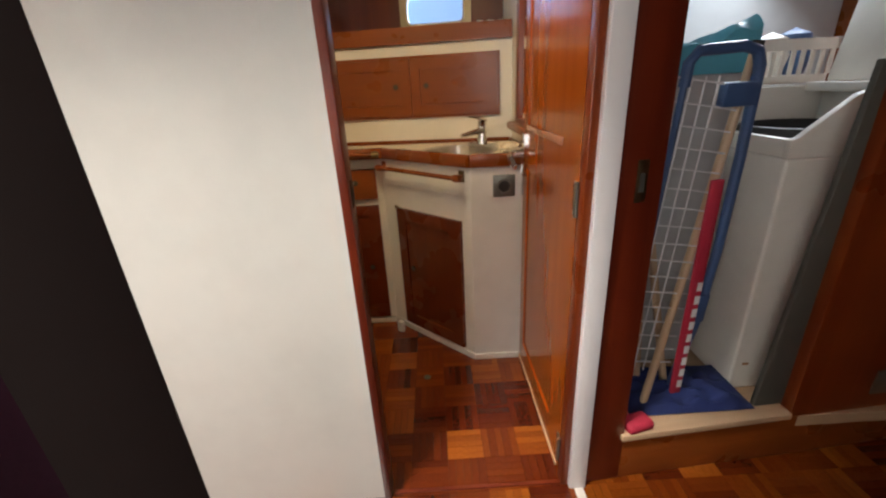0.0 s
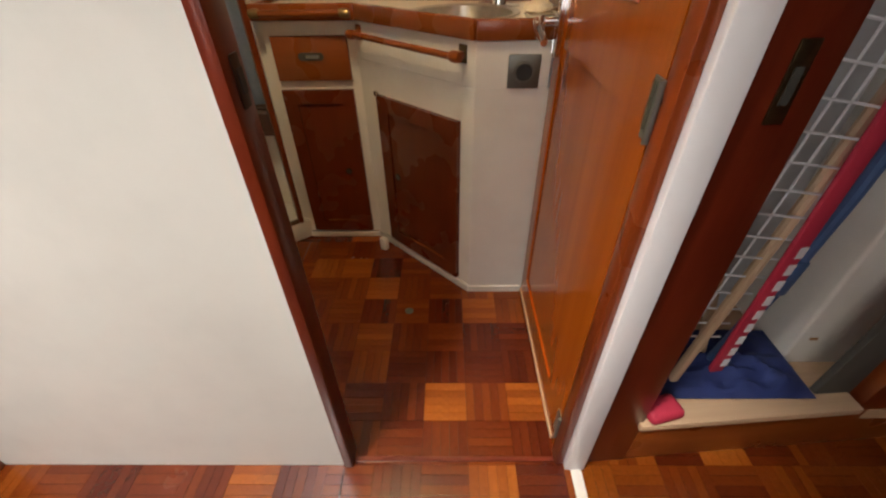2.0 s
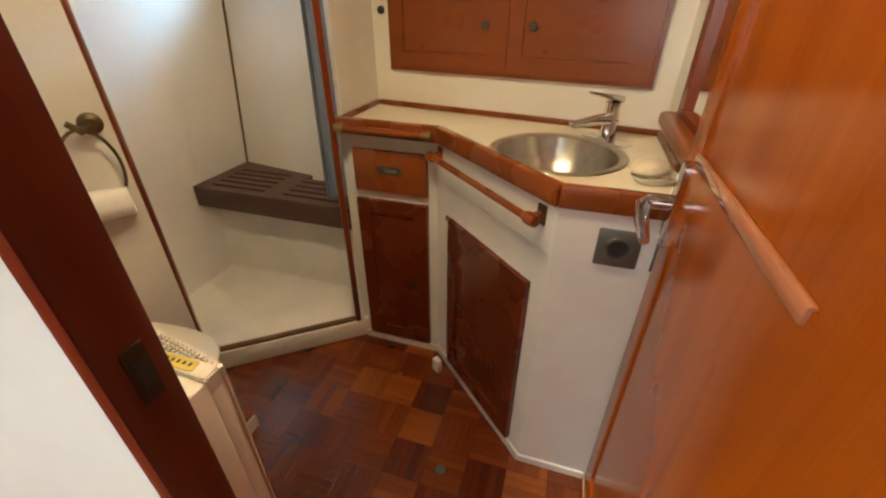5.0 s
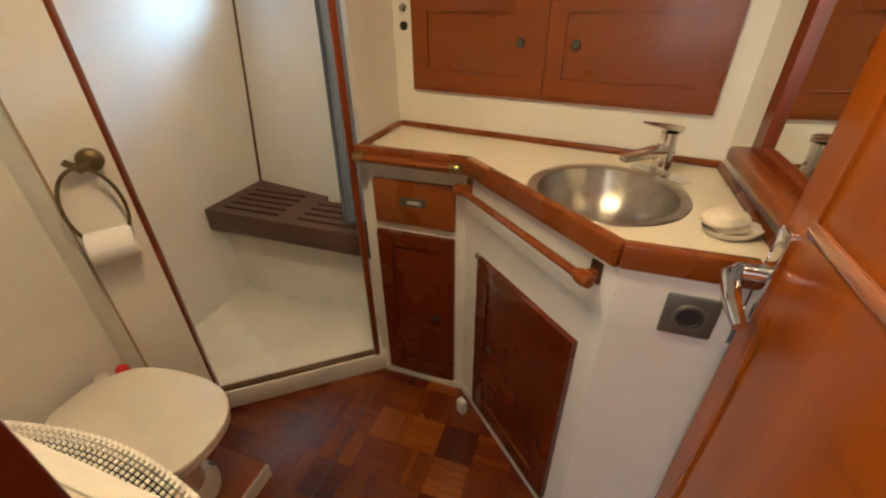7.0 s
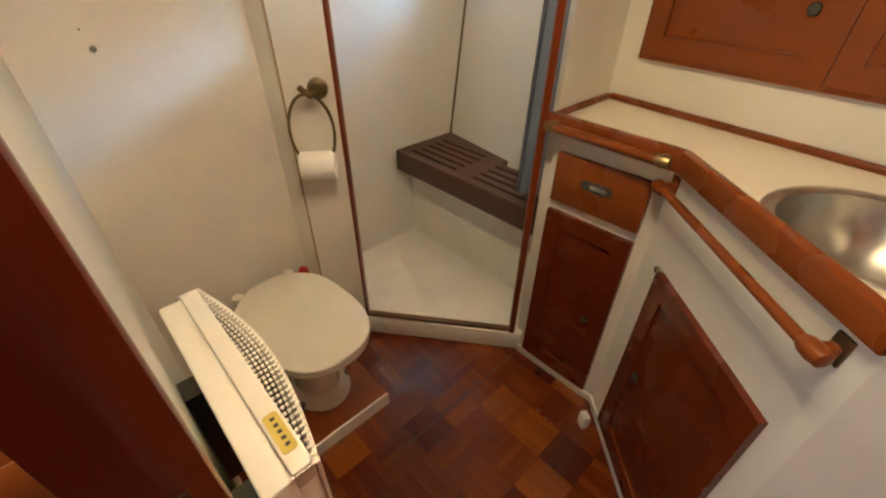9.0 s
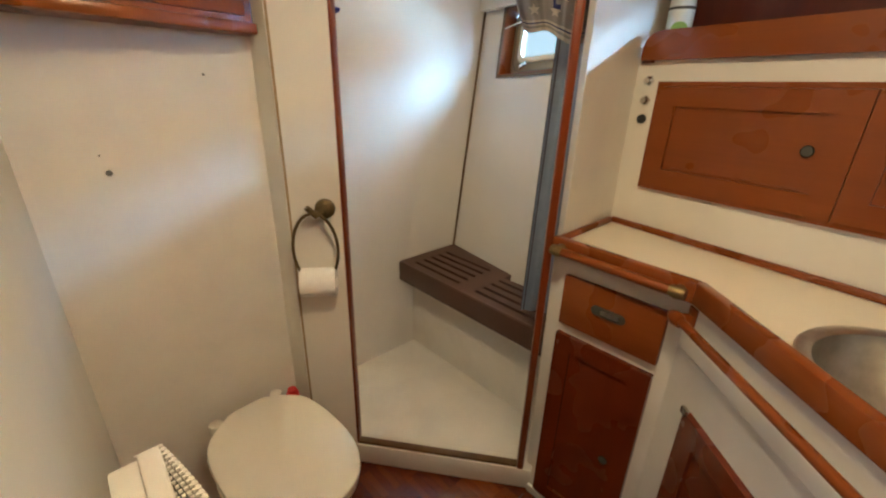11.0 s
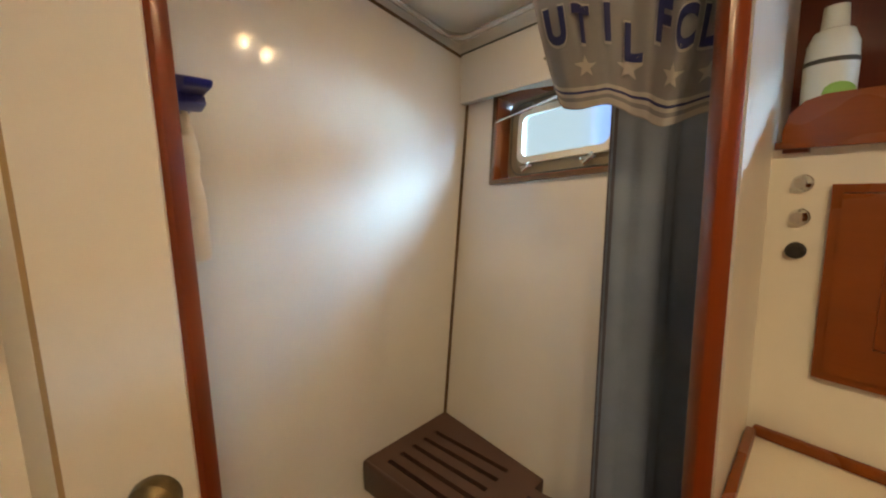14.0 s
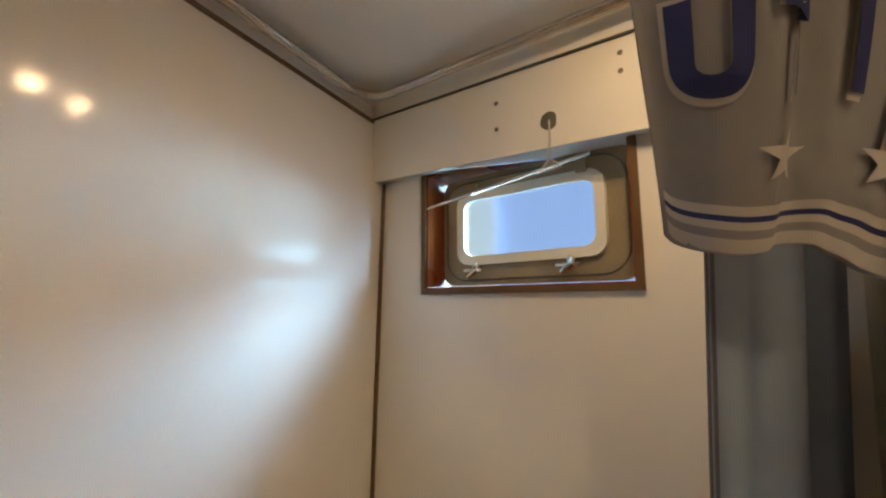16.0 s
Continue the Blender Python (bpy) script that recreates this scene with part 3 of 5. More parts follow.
# counter top with sink hole
BOWL, BR = (0.312, 2.028), 0.166
ct = bmesh.new()
outl = [(-0.40, 2.130), (-0.040, 2.112), (0.338, 1.762), (0.60, 1.762), (0.60, back_y(0.60)), (-0.40, back_y(-0.40))]
def on_outline(a):
    d = Vector((math.cos(a), math.sin(a)))
    best = 9
    for i in range(len(outl)):
        p, q = Vector(outl[i]), Vector(outl[(i + 1) % len(outl)])
        e = q - p
        det = d.x * -e.y + d.y * e.x
        if abs(det) < 1e-9:
            continue
        r = p - Vector(BOWL)
        s = (r.x * -e.y + r.y * e.x) / det
        u = (d.x * r.y - d.y * r.x) / det
        if s > 0 and -1e-6 <= u <= 1 + 1e-6:
            best = min(best, s)
    return (BOWL[0] + d.x * best, BOWL[1] + d.y * best)
angs = sorted([2 * math.pi * i / 48 - math.pi for i in range(48)] + [math.atan2(p[1] - BOWL[1], p[0] - BOWL[0]) for p in outl])
outer = [on_outline(a) for a in angs]
inner = [(BOWL[0] + BR * math.cos(a), BOWL[1] + BR * math.sin(a)) for a in angs]
worktop = tagged(part("countertop", ring_prism(outer, inner, 0.895, 0.925), COUNTER), "cream laminate vanity worktop with wooden fiddle rails", "countertop")
def strip(name, p, q, z0, z1, w, mat=MAHOG_X, lab="", ext=0.0):
    m = frame_m(p, q)
    ob = part(name, mesh_box((-ext, -w / 2, z0), (math.dist(p, q) + ext, w / 2, z1), bevel=0.004), mat, worktop, lab)
    ob.matrix_local = m
    return ob
# meshes are built along local x so that the grain follows the strip
strip("front_fiddle", (-0.40, 2.122), (-0.036, 2.104), 0.897, 0.947, 0.024, ext=0.0)
strip("front_fiddle", (-0.036, 2.104), (0.337, 1.752), 0.897, 0.947, 0.024, ext=0.006)
strip("front_fiddle", (0.341, 1.752), (0.546, 1.752), 0.897, 0.947, 0.024)
strip("back_fiddle", (-0.39, back_y(-0.39) - 0.008), (0.598, back_y(0.598) - 0.008), 0.925, 0.943, 0.014)
strip("side_fiddle", (-0.392, 2.135), (-0.392, back_y(-0.39) - 0.018), 0.925, 0.943, 0.014)
strip("side_fiddle", (0.592, 1.764), (0.592, back_y(0.59) - 0.018), 0.925, 0.943, 0.014)

sink = thing("washbasin", pose(BOWL[0], BOWL[1], 0.925), "round brushed steel washbasin set into the worktop", "washbasin")
prof = [(BR + 0.014, 0.0015), (BR + 0.012, 0.004), (BR - 0.002, 0.004), (BR - 0.010, 0.0)] + [((BR - 0.010) * math.cos(radians(a)) ** 0.6, -0.125 * math.sin(radians(a))) for a in (12, 25, 38, 50, 62, 74, 82)] + [(0.022, -0.127), (0.021, -0.131), (0, -0.131)]
part("bowl", lathe(prof, 56), BRUSHED, sink)
part("drain", lathe([(0.0, -0.126), (0.02, -0.1255), (0.021, -0.1285)], 24), CHROME, sink)

tap = thing("basin_tap", pose(0.440, 2.178, 0.925, 0, 0, 0), "chrome single-lever mixer tap on a flat plate", "tap")
part("plate", prism(rounded(-0.075, 0.075, -0.022, 0.022, 0.006), 0, 0.006), CHROME, tap).matrix_local = pose(0, 0, 0, 0, 0, -42)
part("column", lathe([(0, 0.004), (0.026, 0.004), (0.023, 0.03), (0.019, 0.06), (0.020, 0.108), (0.0, 0.112)], 24), CHROME, tap)
def blade(x0, x1, w0, w1, t0, t1):
    """A flat tapering bar along local x, its top at z = 0."""
    bm = bmesh.new()
    v = [bm.verts.new((x, y, z)) for x, w, t in ((x0, w0, t0), (x1, w1, t1)) for y, z in ((-w, 0), (w, 0), (w, -t), (-w, -t))]
    for f in ((0, 1, 2, 3), (7, 6, 5, 4), (0, 4, 5, 1), (1, 5, 6, 2), (2, 6, 7, 3), (3, 7, 4, 0)):
        bm.faces.new([v[q] for q in f])
    bmesh.ops.recalc_face_normals(bm, faces=bm.faces[:])
    bmesh.ops.bevel(bm, geom=bm.edges[:], offset=0.003, segments=2, profile=0.5, affect="EDGES")
    return bm


part("spout", blade(-0.128, 0.012, 0.013, 0.018, 0.014, 0.030), CHROME, tap).matrix_local = pose(0, 0, 0.082, 0, -9, 37)
part("lever", blade(-0.080, 0.024, 0.012, 0.019, 0.006, 0.016), CHROME, tap).matrix_local = pose(0, 0, 0.126, 0, 9, 37)

soap = thing("soap_dish", pose(0.535, 1.885, 0.925, 0, 0, 20) @ Matrix.Scale(0.88, 4), "cream shell soap dish with a folded cloth", "soap dish")
part("dish", lathe([(0, 0.001), (0.042, 0.001), (0.052, 0.012), (0.055, 0.018), (0.051, 0.016), (0.04, 0.006), (0, 0.005)], 28, sx=1.15, sy=0.8), PORCELAIN, soap)
part("bar", mesh_box((-0.035, -0.02, 0.006), (0.03, 0.018, 0.022), bevel=0.008, seg=3), SPONGE, soap)
part("lid", lathe([(0, 0.052), (0.03, 0.049), (0.045, 0.038), (0.046, 0.033), (0.0, 0.034)], 28, m=pose(-0.012, 0.018, 0.0, 14, -4, 0), sx=1.1, sy=0.75), SPONGE, soap)

out = thing("wall_socket", pose(0.430, 1.7475, 0.776), "dark steel socket plate with a round black insert", "socket")
part("plate", mesh_box((0, -0.006, 0), (0.087, 0, 0.088), bevel=0.004), GREYMETAL, out)
part("insert", lathe([(0.022, 0.0), (0.022, 0.003), (0.019, 0.003), (0.018, 0.0005), (0, 0.0005)], 24, m=pose(0.044, -0.006, 0.043, 90, 0, 0)), RUBBER, out)
part("ring", lathe([(0.022, 0.0), (0.0225, 0.0045), (0.027, 0.0045), (0.0285, 0.0)], 28, m=pose(0.044, -0.006, 0.043, 90, 0, 0)), GREYMETAL, out)

rail = thing("grab_rail", pose(0, 0, 0), "short wooden grab rail with brass end brackets", "rail")
part("rod", pipe([(-0.368, 2.083, 0.922), (-0.066, 2.073, 0.922)], 0.011, 14), MAHOG_X, rail)
for x, y in ((-0.366, 2.083), (-0.068, 2.073)):
    b = part("bracket", lathe([(0, -0.018), (0.012, -0.016), (0.016, 0), (0.012, 0.016), (0, 0.018)], 18, m=pose(x, y, 0.922, 0, 90, -2)), BRASS, rail, "aged brass bracket")
    part("stem", pipe([(x, y, 0.922), (x, 2.112, 0.922)], [0.010, 0.014], 12), BRASS, b)
rail2 = thing("grab_rail", dm, "long wooden grab rail on shaped wooden brackets", "rail")
part("rod", pipe([(0.02, -0.036, 0.860), (DL - 0.045, -0.036, 0.857)], 0.0095, 14), MAHOG_X, rail2)
for x in (0.024, DL - 0.045):
    part("bracket", lathe([(0.0, -0.022), (0.010, -0.020), (0.015, -0.010), (0.016, 0.006), (0.013, 0.020), (0.0, 0.024)], 16, m=pose(x, -0.036, 0.858, 0, 90, 0)), MAHOG_X, rail2, "turned wooden end knob")
    part("arm", mesh_box((x - 0.010, -0.030, 0.848), (x + 0.010, -0.004, 0.868), bevel=0.005), MAHOG_X, rail2)
    part("plate", mesh_box((x - 0.014, -0.005, 0.836), (x + 0.014, 0.0, 0.884), bevel=0.002), MAHOG_X if x < 0.1 else BRONZE, rail2, "" if x < 0.1 else "tarnished bronze mounting plate")

# cupboard with two doors on the back wall
cm = frame_m(BKP, BKQ)
CX = math.cos(math.atan2(BKQ[1] - BKP[1], BKQ[0] - BKP[0]))
c0, c1, cmid = (-0.325 - BKP[0]) / CX, (0.545 - BKP[0]) / CX, (0.11 - BKP[0]) / CX
cup = thing("wall_cupboard", cm @ pose(c0, -0.001, 1.054), "mahogany wall cupboard with two panelled doors", "cupboard")
CW = c1 - c0
part("face_frame", ring_prism([(0, 0), (CW, 0), (CW, 0.288), (0, 0.288)], [(0.012, 0.012), (CW - 0.012, 0.012), (CW - 0.012, 0.276), (0.012, 0.276)], 0, 0.012, m=pose(0, 0, 0, 90, 0, 0)), MAHOG_X, cup)
d1 = panel_door(cup, "door", cmid - c0 - 0.013, 0.262, 0.048, (cmid - c0 - 0.088, 0.137), MAHOG_X)
d1.matrix_local = pose(0.0125, -0.002, 0.013)
d2 = panel_door(cup, "door", c1 - cmid - 0.014, 0.262, 0.048, (0.078, 0.137), MAHOG_X)
d2.matrix_local = pose(cmid - c0 + 0.0015, -0.002, 0.013)

for i, (z, mt, lab) in enumerate(((1.344, CHROME, "small round chrome peg on the cream wall"), (1.293, CHROME, "small round chrome peg on the cream wall"), (1.242, RUBBER, "small round black peg on the cream wall"))):
    k = tagged(part("clothes_peg", lathe([(0, 0.014), (0.008, 0.013), (0.012, 0.007), (0.012, 0.0), (0.014, -0.002)], 20), mt), lab, "peg", "pegs in a row")
    k.matrix_world = pose(-0.360, back_y(-0.36) - 0.001, z, 90, 0, -9.5)

# open shelf above the cupboard
shelf = thing("open_shelf", pose(0, 0, 0), "dark mahogany open shelf with a raised front lip", "shelf")
lipm = frame_m((-0.385, back_y(-0.385)), (0.60, back_y(0.60)))
LW = math.dist((-0.385, back_y(-0.385)), (0.60, back_y(0.60)))
lip = bmesh.new()
lp = [(0.0, 0), (LW, 0), (LW, 0.072)] + [(0.045 - 0.045 * math.sin(radians(a)), 0.072 - 0.045 * (1 - math.cos(radians(a)))) for a in (0, 30, 60, 90)]
prism(lp, 0, 0.018, bm=lip)
part("lip", lip, MAHOG_X, shelf).matrix_local = lipm @ pose(0, -0.002, SHELF_Z, 90, 0, 0)
part("shelf_board", prism([(-0.398, back_y(-0.398) + 0.002), (0.60, back_y(0.60) + 0.002), (0.60, back_y(0.60) + 0.258), (-0.398, back_y(-0.398) + 0.258)], SHELF_Z + 0.001, SHELF_Z + 0.012), MAHOG_X, shelf)
part("edge_strip", mesh_box((0, -0.012, SHELF_Z - 0.006), (0.03, 0.0, SHELF_Z + 0.002)), DARKMAH, shelf).matrix_local = lipm

def bottle_shelf():
    b = thing("shampoo_bottle", pose(-0.345, 2.535, SHELF_Z + 0.012), "pale plastic bottle with a green leaf label", "bottle")
    part("body", lathe([(0, 0), (0.030, 0.0), (0.033, 0.006), (0.033, 0.12), (0.031, 0.15), (0.024, 0.168), (0.016, 0.172), (0, 0.172)], 28), PALEGREEN, b)
    part("cap", lathe([(0.0, 0.172), (0.017, 0.172), (0.015, 0.205), (0, 0.206)], 20), PALEGREEN, b)
    part("label_band", lathe([(0.0335, 0.118), (0.0337, 0.119), (0.0337, 0.124), (0.0335, 0.125)], 28), INK, b)
    part("leaf_mark", prism([(0.020 * math.cos(a / 12 * math.pi * 2), 0.016 * math.sin(a / 12 * math.pi * 2)) for a in range(12)], 0, 0.004), GREEN, b).matrix_local = pose(0.012, -0.0305, 0.072, 90, 0, 20)
bottle_shelf()
g2 = thing("toiletry_pot", pose(0.46, 2.36, SHELF_Z + 0.012), "row of small pale toiletry pots on the shelf", "pot")
for dx in (0, 0.05, 0.10):
    part("pot", lathe([(0, 0), (0.02, 0), (0.021, 0.06), (0.018, 0.07), (0, 0.072)], 16, m=pose(dx, -0.005 * dx, 0)), PALEGREEN, g2)

# sink window
def window(name, m, w, h, depth, label):
    """Local x along, y up, z towards the room; the origin is the middle of the pane."""
    o = tagged(new(name), label, "window", kind="structure")
    o.matrix_world = m
    outer, inner = rounded(-w / 2, w / 2, -h / 2, h / 2, 0.03), rounded(-w / 2 + 0.035, w / 2 - 0.035, -h / 2 + 0.030, h / 2 - 0.030, 0.03)
    part("window_frame", ring_prism(outer, inner, 0, 0.014), ALU, o, "pale metal portlight frame")
    part("gasket", ring_prism(inner, rounded(-w / 2 + 0.043, w / 2 - 0.043, -h / 2 + 0.038, h / 2 - 0.038, 0.026), 0.004, 0.018), paint("white_gasket", (0.80, 0.82, 0.78), 0.5), o)
    p = part("pane", prism(inner, -0.004, 0.0), GLASS, o)
    p.visible_shadow = False
    return o
w2 = window("window_2", face_m((0.255, back_y(0.255) + 0.262), (0.355, back_y(0.355) + 0.262)) @ pose(0, 1.567, 0), 0.375, 0.19, 0.0, "small portlight behind the open shelf")

# mirror on the right-hand wall
mir = thing("wall_mirror", pose(0.602, 2.105, 1.0, 0, 0, -90), "mahogany framed mirror with a bottom ledge", "mirror")
part("frame", ring_prism([(0.03, 0.02), (0.40, 0.02), (0.40, 0.66), (0.03, 0.66)], [(0.075, 0.05), (0.36, 0.05), (0.36, 0.62), (0.075, 0.62)], 0, 0.022, m=pose(0, 0, 0, 90, 0, 0)), MAHOG_Z, mir)
part("glass", mesh_box((0.074, -0.010, 0.049), (0.361, -0.004, 0.621)), MIRROR, mir)
part("ledge", mesh_box((0.0, -0.055, 0.0), (0.41, 0.0, 0.034), bevel=0.010), MAHOG_X, mir)


# ---- shower things ----
def bench():
    b = thing("shower_bench", pose(0, 0, 0), "brown slatted plastic shower bench", "bench")
    x0, x1, yf = SX + 0.002, -0.434, 2.280
    z0, z1 = 0.442, 0.530
    slots = []
    for xa, xb in ((x0 + 0.06, x0 + 0.355), (x0 + 0.45, x0 + 0.80)):
        for k in range(5):
            slots.append((xa + 0.0, xb, yf + 0.036 + k * 0.050, yf + 0.052 + k * 0.050))
    xs = sorted({x0, x1} | {v for s in slots for v in s[:2]})
    def yb(x):
        return shower_y(x, 0.53) - 0.001
    bm = bmesh.new()
    ys = sorted({yf} | {v for s in slots for v in s[2:]})
    for i in range(len(xs) - 1):
        for j in range(len(ys)):
            a, c = xs[i], xs[i + 1]
            ya = ys[j]
            if j < len(ys) - 1:
                q = [(a, ya), (c, ya), (c, ys[j + 1]), (a, ys[j + 1])]
            else:
                q = [(a, ya), (c, ya), (c, yb(c)), (a, yb(a))]
            mx, my = (a + c) / 2, (q[0][1] + q[2][1]) / 2
            if any(s[0] < mx < s[1] and s[2] < my < s[3] for s in slots):
                continue
            prism(q, z0, z1, bm=bm)
    bmesh.ops.remove_doubles(bm, verts=bm.verts[:], dist=0.0003)
    part("seat", bm, BROWNPLAST, b)
    part("front_edge", mesh_box((x0, yf - 0.012, z0 - 0.01), (x1, yf + 0.004, z1 + 0.001), bevel=0.006, seg=3), BROWNPLAST, b)
    # dark sheet closing the slots from below, so they read as shaded
    part("underside", mesh_box((x0, yf + 0.01, z0 - 0.008), (x1, 2.50, z0)), SLOT_SHADE, b)
bench()

def shower_window():
    a = -9.48
    cx, cz = (WX0 + WX1) / 2, (WZ0 + WZ1 + RISE) / 2
    tilt = math.degrees(math.atan(0.135))
    m = pose(cx, shower_y(cx, cz), cz, 90 - tilt, 0, a) @ pose(0, 0, 0, 0, 0, math.degrees(math.atan(SHEER)))
    W, H = (WX1 - WX0) / math.cos(radians(a)), (WZ1 - WZ0)
    win = tagged(new("window_1"), "small opening portlight in a deep wooden recess", "window", kind="structure")
    win.matrix_world = m
    o = [(-W / 2 - 0.004, -H / 2 - 0.004), (W / 2 + 0.004, -H / 2 - 0.004), (W / 2 + 0.004, H / 2 + 0.004), (-W / 2 - 0.004, H / 2 + 0.004)]
    def inset(d):
        return [(-W / 2 + d, -H / 2 + d), (W / 2 - d, -H / 2 + d), (W / 2 - d, H / 2 - d), (-W / 2 + d, H / 2 - d)]
    part("recess", ring_prism(o, inset(0.010), -0.085, 0.002), MAHOG_X, win, "varnished wooden recess lining")
    part("edge_trim", ring_prism(inset(-0.006), inset(0.006), 0.0022, 0.008), TAUPE, win, "weathered brown edge strip")
    w, h = W - 0.03, H - 0.03
    outer, inner = rounded(-w / 2, w / 2, -h / 2, h / 2, 0.03), rounded(-0.162, 0.162, -0.072, 0.078, 0.028)
    fr = part("window_frame", ring_prism(outer, inner, -0.075, -0.055), ALU, win, "pale metal portlight frame with clamps")
    part("sash", ring_prism(rounded(-0.172, 0.172, -0.082, 0.088, 0.032), rounded(-0.152, 0.152, -0.062, 0.068, 0.024), -0.056, -0.042), paint("white_sash", (0.80, 0.82, 0.76), 0.4), win)
    p = part("pane", prism(rounded(-0.153, 0.153, -0.063, 0.069, 0.024), -0.060, -0.055), GLASS, win)
    p.visible_shadow = False
    for x in (-0.12, 0.10):
        c = part("clamp", pipe([(x, -0.082, -0.05), (x + 0.004, -0.098, -0.03), (x - 0.012, -0.112, -0.026)], [0.010, 0.008, 0.005], 10), CHROME, win, "wing-nut clamp")
        part("wing", mesh_box((x - 0.026, -0.100, -0.036), (x + 0.024, -0.092, -0.028), bevel=0.003), CHROME, c)
    for x in (-0.13, 0.13):
        part("hinge", mesh_box((x - 0.012, 0.082, -0.055), (x + 0.012, 0.108, -0.040), bevel=0.003), ALU, win)
    part("stay_bar", pipe([(-0.23, 0.055, 0.0), (0.16, 0.105, -0.010)], 0.004, 8), CHROME, win)
    bead = rounded(-w / 2 + 0.012, w / 2 - 0.012, -h / 2 + 0.012, h / 2 - 0.012, 0.05)
    part("bead", pipe([(x, y, -0.054) for x, y in bead], 0.0022, 6, closed=True), GREYMETAL, win)
shower_window()

hk = thing("ceiling_hook", pose(-0.825, PEL(-0.825), 1.692), "small metal hook plate with a looped cord", "hook")
part("plate", lathe([(0, 0.003), (0.016, 0.002), (0.017, 0)], 18, m=pose(0, 0, 0, 90, 0, 0)), GREYMETAL, hk)
part("cord", pipe([(0, -0.004, 0), (0.001, -0.008, -0.04), (-0.003, -0.010, -0.075), (-0.022, -0.014, -0.098), (0.004, -0.016, -0.094), (0.022, -0.016, -0.09), (0.004, -0.012, -0.075)], 0.0022, 6), CLOTHPALE, hk)
for x, z in ((-0.937, 1.700), (-0.70, 1.745), (-0.935, 1.752), (-0.70, 1.775)):
    s = tagged(part("screw", lathe([(0, 0.0015), (0.004, 0.001), (0.0045, 0)], 12), GREYMETAL), "tiny screw head in the white pelmet", "screw", "pelmet screws")
    s.matrix_world = pose(x, PEL(x), z, 90, 0, -9.5)

# curtain rail round the shower ceiling
rp = [(SX + 0.035, 1.82, ceil_z(1.82) - 0.022), (SX + 0.035, 2.62, ceil_z(2.62) - 0.022)]
for a in range(1, 7):
    t = radians(180 - a * 14)
    rp.append((SX + 0.035 + 0.07 + 0.07 * math.cos(t), 2.62 + 0.07 * math.sin(t), ceil_z(2.62 + 0.07 * math.sin(t)) - 0.022))
rp.append((-0.445, PEL(-0.445) - 0.028, ceil_z(PEL(-0.445)) - 0.022))
rl = thing("curtain_rail", pose(0, 0, 0), "steel curtain rail bent round the shower ceiling", "curtain rail")
part("tube", pipe(rp, 0.010, 12), STEEL, rl)
part("lower_flange", pipe([(x + (0.010 if k < 2 else 0.004), y - (0.0 if k < 2 else 0.010), z - 0.002) for k, (x, y, z) in enumerate(rp)], 0.006, 10), STEEL, rl)
setting("trim.005", pipe([(SX + 0.003, 1.80, ceil_z(1.80) - 0.040), (SX + 0.003, PEL(SX), ceil_z(PEL(SX)) - 0.040)], 0.005, 6), TAUPE, "thin brown strip under the shower ceiling", "trim")
setting("trim.006", mesh_box((0.0, -0.005, 1.800), (0.87, 0.0, 1.804), m=frame_m((SX, PEL(SX)), (-0.433, PEL(-0.433)))), INK)


def cloth(name, path, z0, z1, mat, rows, parent, wave=0.0, bulge=None, thick=0.0):
    """A hanging sheet whose top line follows path; bulge(u, v) gives an (along, out, up) shift."""
    bm = bmesh.new()
    pts = [Vector((*p, 0)) for p in path]
    grid = []
    for j in range(rows + 1):
        v = j / rows
        row = []
        for i, p in enumerate(pts):
            u = i / (len(pts) - 1)
            q = p.copy()
            q.z = z0 + (z1 - z0) * v
            if bulge:
                q += Vector(bulge(u, v))
            row.append(bm.verts.new(q))
        grid.append(row)
    for j in range(rows):
        for i in range(len(pts) - 1):
            bm.faces.new((grid[j][i], grid[j][i + 1], grid[j + 1][i + 1], grid[j + 1][i]))
    bmesh.ops.recalc_face_normals(bm, faces=bm.faces[:])
    if thick:
        bmesh.ops.solidify(bm, geom=bm.faces[:], thickness=thick)
    ob = part(name, bm, mat, parent)
    ob.data.shade_smooth()
    return ob


